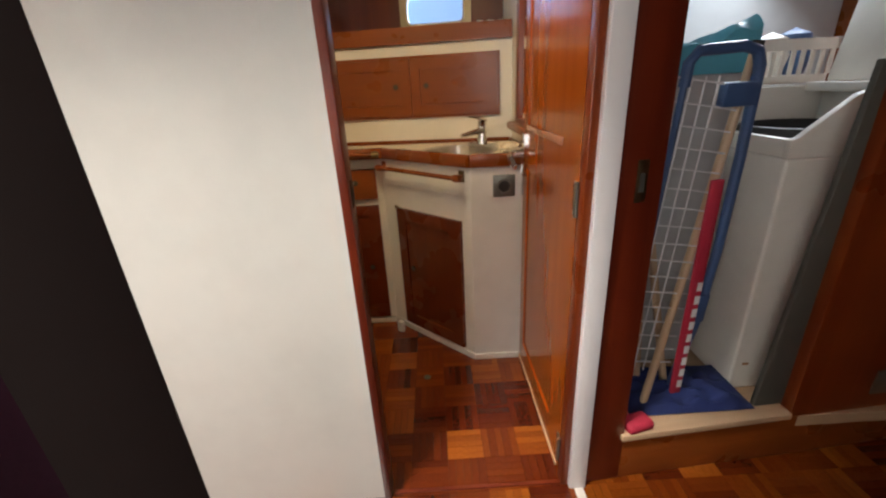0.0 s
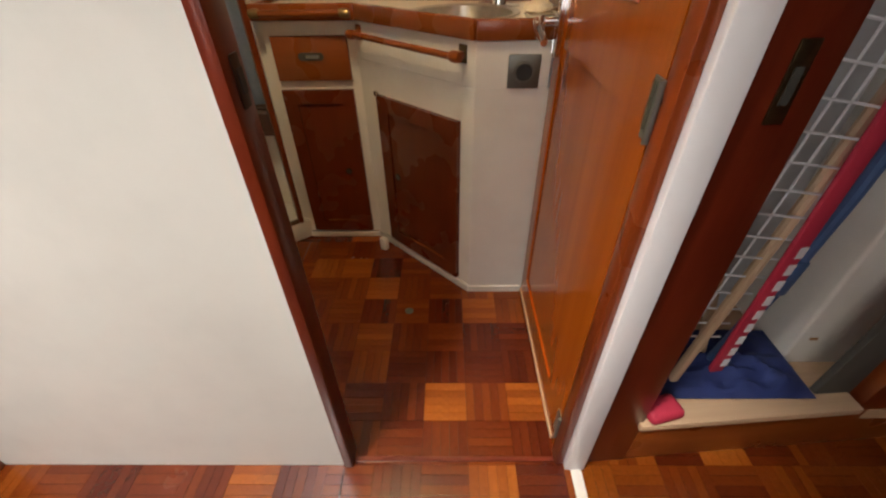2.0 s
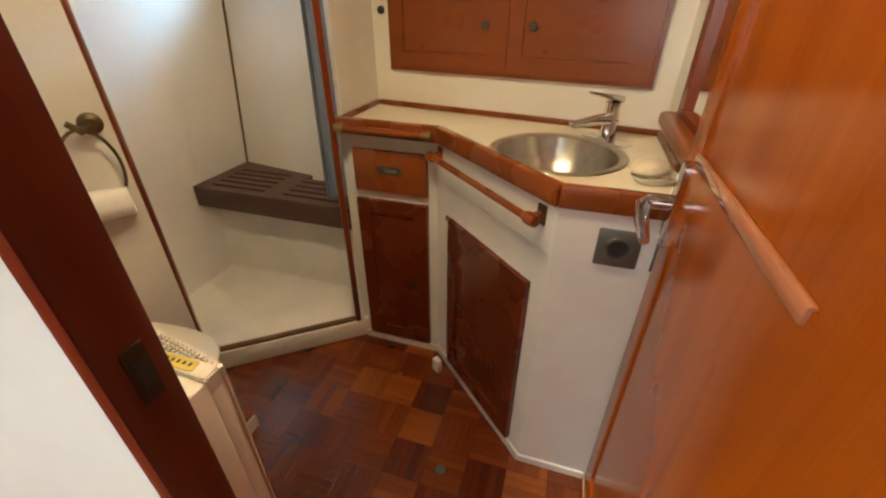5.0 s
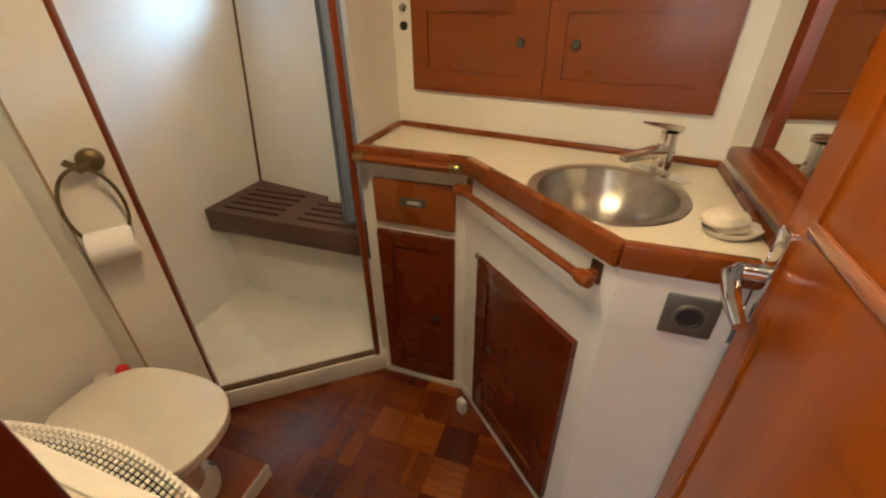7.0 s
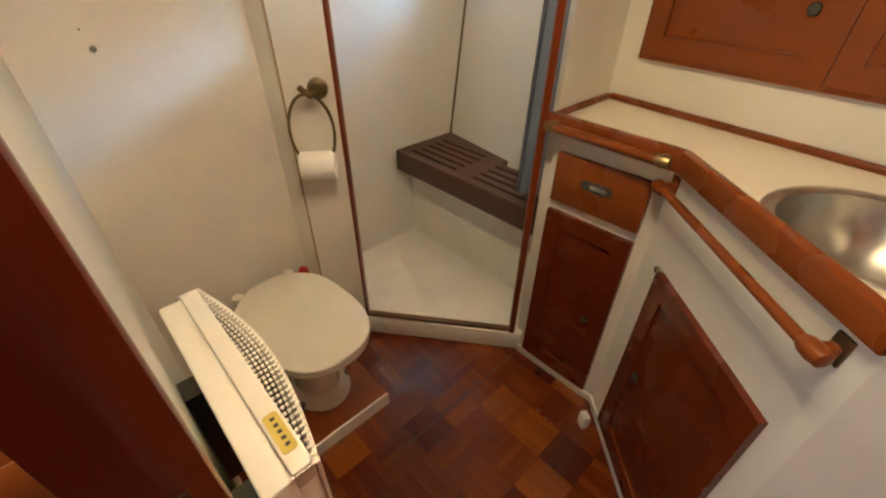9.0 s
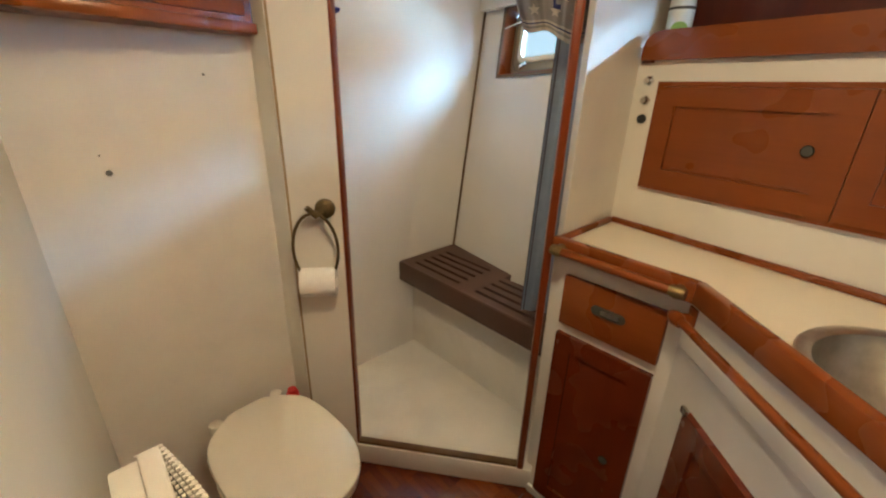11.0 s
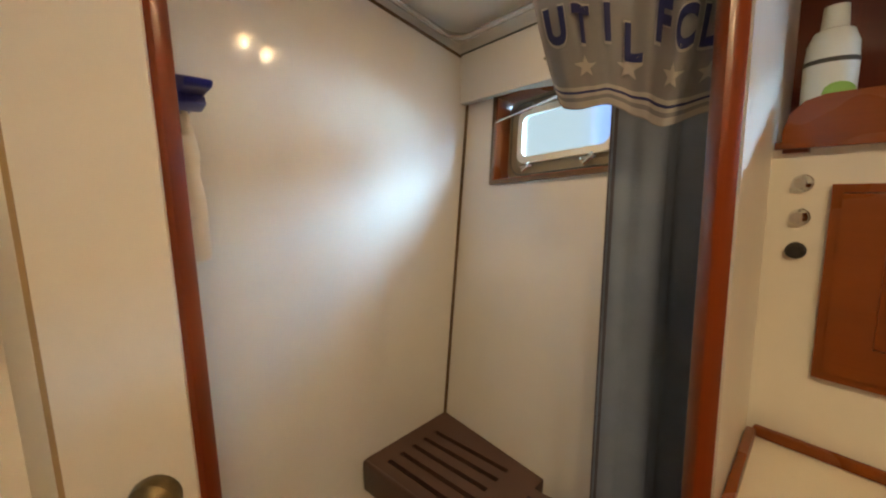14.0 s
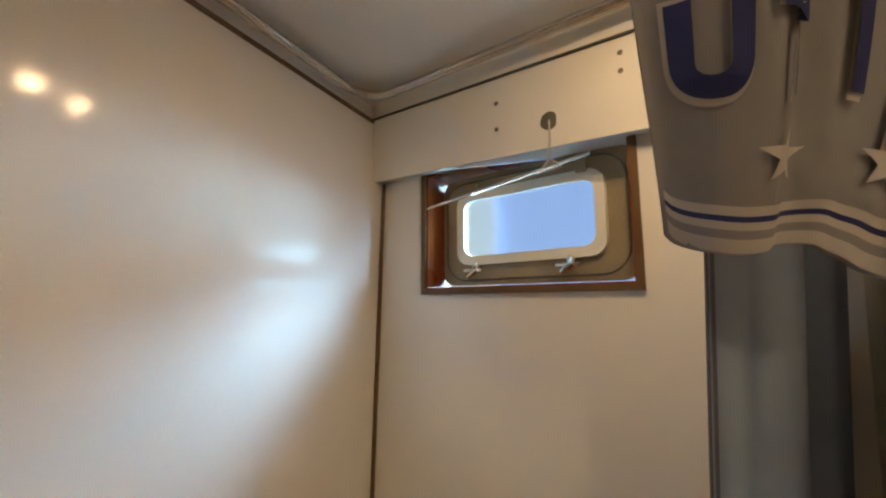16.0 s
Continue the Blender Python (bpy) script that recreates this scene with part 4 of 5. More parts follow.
def shower_curtain():
    c = thing("shower_curtain", pose(0, 0, 0), "blue-grey shower curtain gathered up with a printed hem", "curtain")
    a, b = Vector((-0.592, 2.345)), Vector((-0.448, 2.60))
    n = 90
    d = (b - a)
    side = Vector((-d.y, d.x)).normalized()
    path = []
    for i in range(n + 1):
        u = i / n
        p = a + d * u + side * (0.016 * math.sin(u * 15 + 0.6) + 0.007 * math.sin(u * 37 + 1))
        path.append((p.x, p.y))
    cloth("drape", path, 0.535, 1.77, CURTAIN, 24, c, bulge=lambda u, v: (-0.016 * (1 - v) * (1 - u) ** 1.5, -0.02 * (1 - v) * (1 - u), 0), thick=0.0015)
    cloth("edge_hem", [(x - 0.002, y - 0.003) for x, y in path[:6]], 0.535, 1.77, HEMCLOTH, 24, c, bulge=lambda u, v: (-0.016 * (1 - v), -0.02 * (1 - v), 0), thick=0.0015)
    part("cord", pipe([(-0.466, 2.372, 1.77), (-0.464, 2.370, 1.1), (-0.458, 2.368, 0.56)], 0.0045, 8), CLOTHWHITE, c, "white draw cord")
    lin = [(-0.452 + 0.012 * math.sin(k * 0.9), 2.30 + 0.012 * k) for k in range(14)]
    cloth("liner", lin, 0.55, 1.77, CLOTHWHITE, 6, c, thick=0.001)
    # gathered upper part: a loose bag in front of the drape, printed near its hem
    a2, b2 = Vector((-0.652, 2.150)), Vector((-0.402, 2.315))
    d2 = b2 - a2
    s2 = Vector((-d2.y, d2.x)).normalized()

    def bag(u, v, out=0.0):
        w = (0.013 * math.sin(u * 16 + 2.2) + 0.009 * math.sin(u * 31 + 0.5) + 0.004 * math.sin(u * 57 + 2 * v)) * (0.45 + 0.55 * v)
        low = (1 - v) ** 3.5
        p = a2 + d2 * (u + 0.16 * (1 - v) ** 2.5 * (0.5 - u) * 2) + s2 * (w - 0.030 * math.sin(math.pi * u) + 0.045 * low - out)
        z = 1.434 - 0.012 * u * (1 - v) + 0.385 * v + low * (0.030 * (1 - math.cos(2.6 * math.pi * u)) * 0.5 + 0.012 * math.sin(9 * u))
        z += 0.038 * (1 - v) ** 2 * max(0.0, 1 - u / 0.22) ** 2
        return Vector((p.x, p.y - 0.045 * v, z))

    def patch(name, u0, u1, v0, v1, nu, nv, mat, out=0.0, thick=0.0, label=""):
        bm = bmesh.new()
        g = [[bm.verts.new(bag(u0 + (u1 - u0) * i / nu, v0 + (v1 - v0) * k / nv, out)) for i in range(nu + 1)] for k in range(nv + 1)]
        for k in range(nv):
            for i in range(nu):
                bm.faces.new((g[k][i], g[k][i + 1], g[k + 1][i + 1], g[k + 1][i]))
        bmesh.ops.recalc_face_normals(bm, faces=bm.faces[:])
        if thick:
            bmesh.ops.solidify(bm, geom=bm.faces[:], thickness=thick)
        o = part(name, bm, mat, bagob or c, label)
        o.data.shade_smooth()
        return o

    bagob = None
    bagob = patch("printed_hem", 0, 1, 0, 1, 90, 26, CLOTHGREY, 0.0, 0.0015, "grey printed cloth hem")
    for v0, v1, mt in ((0.0, 0.026, CLOTHPALE), (0.026, 0.042, CLOTHGREY), (0.042, 0.056, CLOTHPALE), (0.056, 0.066, NAVY), (0.066, 0.082, CLOTHPALE)):
        patch("hem_band", 0, 1, v0, v1, 90, 3, mt, 0.005)

    def printed(name, pts, mat, out):
        bm = bmesh.new()
        f = bm.faces.new([bm.verts.new((x, y, 0)) for x, y in pts])
        bmesh.ops.triangulate(bm, faces=[f])
        bmesh.ops.subdivide_edges(bm, edges=bm.edges[:], cuts=3, use_grid_fill=True)
        for v in bm.verts:
            v.co = bag(v.co.x, v.co.y, out)
        part(name, bm, mat, bagob)
    for u in (0.20, 0.43, 0.66, 0.87):
        printed("star", [(u + (0.066 if k % 2 == 0 else 0.027) * math.cos(radians(90 + 36 * k)), 0.155 + (0.042 if k % 2 == 0 else 0.018) * math.sin(radians(90 + 36 * k))) for k in range(10)], CLOTHPALE, 0.0052)
    for k, ch in enumerate("UTILFCLU"):
        cu = bpy.data.curves.new("letter", "FONT")
        cu.body, cu.size, cu.offset = ch, 1.0, 0.05
        tmp = bpy.data.objects.new("letter", cu)
        scene.collection.objects.link(tmp)
        lm = bpy.data.meshes.new_from_object(tmp.evaluated_get(bpy.context.evaluated_depsgraph_get()))
        bpy.data.objects.remove(tmp)
        for scale, mat, out in ((1.0, CLOTHPALE, 0.0050), (0.86, NAVY, 0.0068)):
            bm = bmesh.new()
            bm.from_mesh(lm)
            bmesh.ops.triangulate(bm, faces=bm.faces[:])
            bmesh.ops.subdivide_edges(bm, edges=bm.edges[:], cuts=2)
            xs = [v.co.x for v in bm.verts]
            cx, wd = (max(xs) + min(xs)) / 2, max(max(xs) - min(xs), 0.3)
            for v in bm.verts:
                uu = 0.080 + k * 0.122 + (v.co.x - cx) * 0.090 / max(wd, 0.55) * (1.08 if scale == 1.0 else 1.0)
                vv = 0.300 - (0.06 if k == 3 else 0.0) + (v.co.y - 0.36) * (0.18 if scale == 1.0 else 0.16)
                v.co = bag(min(max(uu, 0), 1), vv, out)
            part("letter", bm, mat, bagob)
    return c
curtain_ob = shower_curtain()

spray = thing("spray_bottle", pose(-1.106, 1.826, 1.238), "white spray bottle with a blue trigger head on the shower wall", "bottle")
part("body", lathe([(0, 0), (0.034, 0.0), (0.037, 0.008), (0.037, 0.10), (0.030, 0.14), (0.034, 0.175), (0.026, 0.215), (0.015, 0.235), (0, 0.236)], 28, sx=1.2, sy=0.75), PLASTIC_W, spray)
part("hanger", mesh_box((-0.010, -0.0735, 0.150), (0.010, -0.018, 0.190), bevel=0.003), STEEL, spray)
head = [(-0.050, 0.262), (-0.046, 0.280), (-0.010, 0.290), (0.050, 0.284), (0.096, 0.268), (0.090, 0.258), (0.064, 0.254), (0.070, 0.240), (0.050, 0.232), (0.020, 0.240), (-0.020, 0.236)]
part("trigger_head", prism(head, -0.016, 0.016, bevel=0.004), BLUETRIG, spray, "dark blue trigger head").matrix_local = pose(-0.006, 0, 0.0, 90, 0, 0) @ Matrix.Diagonal((1.4, 1.0, 1.2, 1))
part("trigger", pipe([(0.040, 0, 0.240), (0.047, 0, 0.222), (0.042, 0, 0.200)], 0.005, 8), PLASTIC_W, spray)

# ---- toilet corner ----
def toilet():
    t = thing("toilet", pose(TOI + 0.018, 1.425, 0.055, 0, 0, 4), "cream marine toilet with a closed oval lid", "toilet")
    part("bowl", lathe([(0, 0.0), (0.10, 0.0), (0.105, 0.012), (0.075, 0.05), (0.075, 0.14), (0.12, 0.22), (0.165, 0.285), (0.170, 0.305), (0, 0.305)], 36, m=pose(0.26, 0, 0), sx=1.18, sy=0.95), PORCELAIN, t)
    def oval(s):
        pts = []
        for k in range(56):
            a = 2 * math.pi * k / 56
            c, d = math.cos(a), math.sin(a)
            x = 0.262 + 0.232 * s * math.copysign(abs(c) ** (2 / 2.5), c)
            y = 0.158 * s * math.copysign(abs(d) ** (2 / 2.5), d)
            if x < 0.13:
                y *= 1 - 0.32 * ((0.13 - x) / 0.10) ** 2
            pts.append((max(x, 0.034), y))
        return pts
    part("seat", prism(oval(1.0), 0.308, 0.325, bevel=0.004), PORCELAIN, t)
    part("lid", prism(oval(1.02), 0.328, 0.347, bevel=0.007), PORCELAIN, t)
    for y in (-0.09, 0.09):
        part("lid_hinge", lathe([(0, 0.30), (0.018, 0.30), (0.018, 0.335), (0, 0.34)], 16, m=pose(0.035, y, 0)), PORCELAIN, t)
    for y in (-0.085, 0.085):
        part("bolt_cap", lathe([(0, 0.03), (0.010, 0.026), (0.012, 0.012), (0.012, 0)], 14, m=pose(0.30, y, 0.0)), GREYMETAL, t)
toilet()
pl = thing("toilet_plinth", pose(0, 0, 0), "low wooden toilet plinth with a white front edge", "plinth")
part("top", mesh_box((TOI, 1.26, 0), (-0.545, 1.60, 0.055), bevel=0.003), MAHOG_Y, pl)
part("white_front", mesh_box((-0.545, 1.262, 0), (-0.537, 1.598, 0.052)), CABWHITE, pl)

cl = thing("cleaner_bottle", pose(-0.968, 1.572, 0.02), "white toilet cleaner bottle with a red cap", "bottle")
part("body", lathe([(0, 0), (0.032, 0.0), (0.034, 0.01), (0.034, 0.22), (0.022, 0.28), (0.015, 0.30), (0, 0.30)], 24), PLASTIC_W, cl)
part("cap", lathe([(0, 0.30), (0.020, 0.30), (0.020, 0.335), (0.014, 0.352), (0, 0.354)], 20), REDCAP, cl, "red cap")

tr = thing("toilet_paper_ring", pose(-0.893, 1.707, 0.985, 0, 0, 54), "bronze ring holder with a toilet roll hanging in it", "toilet roll holder")
part("boss", lathe([(0.027, 0), (0.029, 0.006), (0.027, 0.020), (0.017, 0.028), (0, 0.030)], 24, m=pose(0, 0, 0, 90, 0, 0)), BRONZE, tr)
part("arm", pipe([(0.0, -0.02, -0.004), (-0.022, -0.034, -0.012), (-0.046, -0.040, 0.012)], [0.009, 0.011, 0.008], 10), BRONZE, tr)
rg = [(-0.03 + 0.062 * math.cos(radians(a)), -0.040, -0.112 + 0.106 * math.sin(radians(a))) for a in range(95, 95 + 340, 12)]
part("ring", pipe(rg, 0.0045, 8), BRONZE, tr)
roll = part("roll", lathe([(0.019, -0.05), (0.041, -0.05), (0.042, -0.048), (0.042, 0.048), (0.041, 0.05), (0.019, 0.05), (0.019, -0.05)], 30, m=pose(-0.028, -0.042, -0.213, 0, 90, 0)), PAPER, tr, "nearly used white toilet roll")

oh = thing("overhead_cabinet", pose(TOI, 1.13, 1.43), "mahogany overhead cabinet above the toilet", "cabinet")
part("body", prism([(0, 0), (0.125, 0), (0.054, 0.462), (0, 0.462)], 0, 0.36), MAHOG_Y, oh)
part("bottom_lip", prism([(0, 0), (0.136, 0), (0.062, 0.470), (0, 0.470)], -0.014, 0.010, bevel=0.004), MAHOG_Y, oh)
od = part("door", mesh_box((0.02, -0.006, 0.022), (0.45, 0.0, 0.34), bevel=0.002), MAHOG_X, oh)
od.matrix_local = frame_m((0.125, 0.0), (0.054, 0.462))
part("inset_panel", mesh_box((0.06, -0.008, 0.06), (0.41, -0.006, 0.30), bevel=0.001), MAHOG_X, od)
for y, z, r in ((1.259, 1.116, 0.006), (1.482, 1.325, 0.003), (1.25, 1.155, 0.002)):
    s = tagged(part("wall_screw", lathe([(0, 0.002), (r, 0.001), (r * 1.1, 0)], 12), GREYMETAL), "small bare screw in the white wall", "screw", "wall screws")
    s.matrix_world = pose(TOI, y, z, 0, 90, 0)

def heater():
    h = thing("panel_heater", pose(-0.380, BULK + 0.052, 0.44), "cream wall heater with a perforated curved front", "heater")
    W, H = 0.350, 0.435
    part("case", mesh_box((0, 0.012, 0), (W, 0.045, H - 0.004), bevel=0.004), PLASTIC_W, h)
    for x in (0.06, 0.26):
        part("wall_bracket", mesh_box((x, -0.0115, 0.12), (x + 0.04, 0.0125, 0.34)), GREYMETAL, h)
    part("top_rim", mesh_box((0, 0.042, H - 0.03), (W, 0.066, H + 0.004), bevel=0.004), PLASTIC_W, h)
    part("end_cheek", mesh_box((W - 0.012, 0.042, 0), (W, 0.070, H - 0.02), bevel=0.004), PLASTIC_W, h)
    sc = bmesh.new()
    n = 24
    def bow(u):
        return 0.068 + 0.026 * math.sin(math.pi * u)
    g = [[sc.verts.new((i / n * W, bow(i / n) - 0.011, z)) for z in (0.01, H - 0.006)] for i in range(n + 1)]
    for q, r in zip(g, g[1:]):
        sc.faces.new((q[0], r[0], r[1], q[1]))
    bmesh.ops.solidify(sc, geom=sc.faces[:], thickness=0.001)
    part("inner_screen", sc, INK, h)
    gr = bmesh.new()
    for k in range(15):
        z = H - 0.004 - k * 0.028
        pipe([(u / 16 * W, bow(u / 16), z) for u in range(17)], 0.0035, 5, bm=gr)
    for u in range(41):
        pipe([(u / 40 * W, bow(u / 40), 0.01), (u / 40 * W, bow(u / 40), H)], 0.0032, 5, bm=gr)
    for k in range(5):
        for u in range(41):
            pipe([(u / 40 * W, bow(u / 40) - 0.002 - k * 0.0055, H - 0.001), (u / 40 * W, bow(u / 40) - 0.006 - k * 0.0055, H - 0.001)], 0.0025, 4, bm=gr)
    part("grille", gr, PLASTIC_W, h, "perforated cream metal grille")
    lb = part("label_plate", prism(rounded(-0.027, 0.027, -0.008, 0.008, 0.004), 0, 0.0015), YELLOW, h, "small yellow maker's label")
    lb.matrix_local = pose(W - 0.050, 0.054, H + 0.004)
    for k, x in enumerate((-0.018, -0.009, 0.0, 0.009, 0.018)):
        part("mark", mesh_box((x - 0.002, -0.002, 0.0015), (x + 0.002, 0.003, 0.0022)), INK, lb)
heater()
ball = tagged(part("blue_bag", lathe([(0, 0), (0.05, 0.005), (0.075, 0.05), (0.06, 0.11), (0.02, 0.14), (0, 0.142)], 24, sx=1.0, sy=0.8), TURQ), "turquoise plastic bag lying beside the heater", "bag")
ball.matrix_world = pose(-0.30, 1.21, 0.0)

# ceiling lights of the compartment
for lx, ly in DOWNLIGHTS:
    cl = thing("ceiling_light", pose(lx, ly, HEAD_CEIL), "small round brass downlight, lit", "ceiling light", "downlights")
    part("bezel", lathe([(0.055, 0.0), (0.055, -0.008), (0.042, -0.014), (0.038, -0.006), (0.038, 0.0)], 28), BRASS, cl)
    part("lens", lathe([(0, -0.006), (0.038, -0.006), (0.038, -0.003), (0, -0.003)], 28), BULB, cl)


sl = thing("ceiling_light", pose(*SHOWER_LIGHT, ceil_z(SHOWER_LIGHT[1]), -10.5, 0, SHOWER_LIGHT_TURN), "small twin shower ceiling light, lit", "ceiling light")
part("base", mesh_box((-0.035, -0.095, -0.010), (0.035, 0.095, 0.0), bevel=0.004), PLASTIC_W, sl)
for dy in (-0.056, 0.056):
    part("lens", lathe([(0, -0.020), (0.022, -0.016), (0.027, -0.010), (0.0, -0.010)], 20, m=pose(0, dy, 0)), BULB, sl)


# ---- passage ----
strip_ob = setting("trim.007", mesh_box((0.582, -0.9, 0.0), (0.610, BULK - 0.012, 0.004)), paint("worn_white_strip", (0.72, 0.68, 0.62), 0.5, 0.15), "white strip let into the passage floor", "trim")

def curtain_left():
    post = thing("passage_curtain", pose(0, 0, 0), "dark plum curtain hanging at the passage side", "curtain")
    pts = []
    for i in range(61):
        u = i / 60
        pts.append((-0.028 - 0.30 * u, 0.43 - 0.30 * u + 0.022 * math.sin(u * 22) + 0.008 * math.sin(u * 47)))
    cloth("drape", pts, 0.01, 1.93, DARKDRAPE, 4, post, thick=0.002)
    part("edge_hem", mesh_box((0, -0.004, 0.01), (0.085, 0.004, 1.93), m=frame_m((-0.022, 0.438), (-0.326, 0.14)), bevel=0.002), paint("dark_brown_hem", (0.014, 0.005, 0.003), 0.8), post, "dark brown hem")
curtain_left()

# closet
clm = pose(0.622, BULK + 0.008, 0, 0, 0, 4.6)
clo = tagged(new("closet_front"), "varnished mahogany closet front with an open doorway", "closet", kind="structure")
clo.matrix_world = clm
part("stile", mesh_box((-0.003, 0, 0), (0.112, 0.05, CORR_CEIL), bevel=0.004), DARKMAH, clo)
part("plinth", mesh_box((0.112, 0.002, 0), (1.6, 0.05, 0.165), bevel=0.003), MAHOG_X, clo)
part("side_panel", mesh_box((0.665, 0, 0.165), (1.6, 0.05, CORR_CEIL), bevel=0.004), MAHOG_Z, clo)
part("header", mesh_box((0.112, 0, 1.72), (0.665, 0.05, CORR_CEIL)), MAHOG_X, clo)
k = part("latch_plate", mesh_box((0.045, -0.003, 0.92), (0.072, 0.0, 1.02), bevel=0.002), BRONZE, clo, "worn bronze latch plate")
part("latch_slot", mesh_box((0.052, -0.0045, 0.945), (0.064, -0.003, 0.99)), INK, k)
part("vent_plate", mesh_box((0.92, -0.006, 0.22), (1.10, 0.0, 0.31), bevel=0.003), GREYMETAL, clo, "grey metal plate")
part("sill_board", mesh_box((0.10, -0.012, 0.165), (0.66, 0.10, 0.188), bevel=0.004), PALEWOOD, clo, "pale bare wooden sill board")
setting("closet_floor", mesh_box((0.64, 1.14, 0.12), (2.2, 2.4, 0.16)), PALEWOOD)
cw = mesh_box((0.645, 2.35, 0.0), (2.2, 2.4, CORR_CEIL))
mesh_box((0.6415, 1.16, 0.0), (0.665, 2.35, CORR_CEIL), bm=cw)
setting("closet_wall", cw, paint("pale_grey_closet", (0.62, 0.64, 0.64), 0.5, 0.05), "pale closet lining", "wall")
setting("ceiling_closet", mesh_box((0.64, BULK + 0.04, CORR_CEIL), (2.24, 2.4, CORR_CEIL + 0.05)), CEIL)

def washer():
    w = thing("washing_machine", pose(1.185, 1.28, 0.16), "white top-loading washing machine with its lid open", "washing machine")
    D = 0.44
    part("body", mesh_box((0, 0.0, 0), (0.60, D, 0.80), bevel=0.010, seg=3), PLASTIC_W, w)
    side = [(0.0, 0.8005), (0.60, 0.8005), (0.60, 0.975), (0.19, 0.975), (0.150, 0.962), (0.020, 0.858), (0.0, 0.850)]
    for y in (0.0, D - 0.022):
        part("side_rim", prism(side, -0.022, 0.0, bevel=0.004), PLASTIC_W, w).matrix_local = pose(0, y, 0, 90, 0, 0)
    part("front_rim", mesh_box((0.0, 0.0225, 0.8005), (0.024, D - 0.0225, 0.852), bevel=0.005), PLASTIC_W, w)
    part("top_deck", mesh_box((0.0245, 0.0225, 0.8005), (0.42, D - 0.0225, 0.825)), PLASTIC_W, w)
    part("drum_opening", lathe([(0.175, 0.0), (0.172, 0.040), (0.155, 0.042), (0.148, 0.004), (0.0, 0.002)], 40, m=pose(0.225, D / 2, 0.8255), sx=1.08, sy=1.0), RUBBER, w, "dark drum opening")
    part("console", mesh_box((0.43, 0.0225, 0.8005), (0.60, D - 0.0225, 0.985), bevel=0.008), PLASTIC_W, w)
    part("lid", mesh_box((0.0, 0.03, 0.0), (0.022, D - 0.03, 0.40), m=pose(0.425, 0, 0.985, 0, 8, 0), bevel=0.007), PLASTIC_W, w)
    part("hinge_ledge", mesh_box((0.36, 0.024, 0.955), (0.429, D - 0.024, 0.985), bevel=0.004), PLASTIC_W, w)
    part("front_mark", mesh_box((0.03, -0.002, 0.10), (0.05, 0.0, 0.108)), paint("rust_stain", (0.45, 0.22, 0.08), 0.7), w)
washer()

bx2 = tagged(part("storage_box", mesh_box((0, 0, 0), (0.44, 0.5, 0.98), bevel=0.01), paint("white_box", (0.62, 0.62, 0.60), 0.5, 0.1)), "tall white box behind the washing machine", "box")
bx2.matrix_world = pose(1.30, 1.74, 0.16)

def basket():
    b = thing("laundry_basket", pose(1.345, 1.765, 1.14), "white slotted plastic laundry basket", "basket")
    L, D = 0.345, 0.29
    for k in range(10):
        for y in (0.0, D):
            part("slat", mesh_box((k * 0.0363, y, 0.028), (k * 0.0363 + 0.018, y + 0.006, 0.112), bevel=0.002), PLASTIC_W, b)
    part("rim", ring_prism(rounded(-0.014, L + 0.014, -0.014, D + 0.02, 0.03), rounded(0.004, L - 0.004, 0.006, D, 0.02), 0.112, 0.150), PLASTIC_W, b)
    part("base", prism(rounded(0.0, L, 0.0, D + 0.006, 0.02), 0.0, 0.028), PLASTIC_W, b)
    for k, (mt, x) in enumerate(((BLUECLOTH, 0.09), (PLASTIC_W, 0.20), (BLUEPLAST, 0.29))):
        part("laundry", lathe([(0, 0.028), (0.05, 0.03), (0.065, 0.10), (0.05, 0.15 + 0.012 * k), (0, 0.175 + 0.012 * k)], 14, m=pose(x, 0.14, 0), sx=1.0, sy=1.2), mt, b)
basket()

def airer():
    a = thing("clothes_airer", pose(0.78, 1.225, 0.19, 4, 0, 6), "folded clothes airer with a blue frame and white wires", "clothes airer")
    fr = [(0.0, 0, 0.98), (0.0, 0, 1.03), (0.02, 0, 1.055), (0.13, 0, 1.06), (0.165, 0, 1.05), (0.18, 0, 1.02), (0.195, 0, 0.8), (0.205, 0, 0.55), (0.20, 0, 0.3), (0.175, 0, 0.10), (0.165, 0, 0.0)]
    part("frame_tube", pipe(fr, 0.013, 10), BLUEPLAST, a)
    part("inner_tube", pipe([(0.0, 0, 1.03), (-0.01, 0, 0.5), (-0.03, 0, 0.0)], 0.008, 8), BLUEPLAST, a)
    for k in range(17):
        z = 0.14 + k * 0.052
        part("wire", pipe([(-0.02, 0.004, z + 0.03), (0.09, 0.0, z + 0.012), (0.15, 0.002, z)], 0.0024, 6), WIRE, a)
    for x in (0.02, 0.055, 0.09):
        part("upright_wire", pipe([(x, 0.004, 1.0), (x - 0.03, 0.004, 0.12)], 0.0024, 6), WIRE, a)
    part("joint", mesh_box((0.10, -0.014, 0.93), (0.185, 0.014, 0.985), bevel=0.006), BLUEPLAST, a)
    part("foot", mesh_box((0.172, -0.016, 0.30), (0.212, 0.010, 0.40), bevel=0.006), BLUEPLAST, a)
airer()
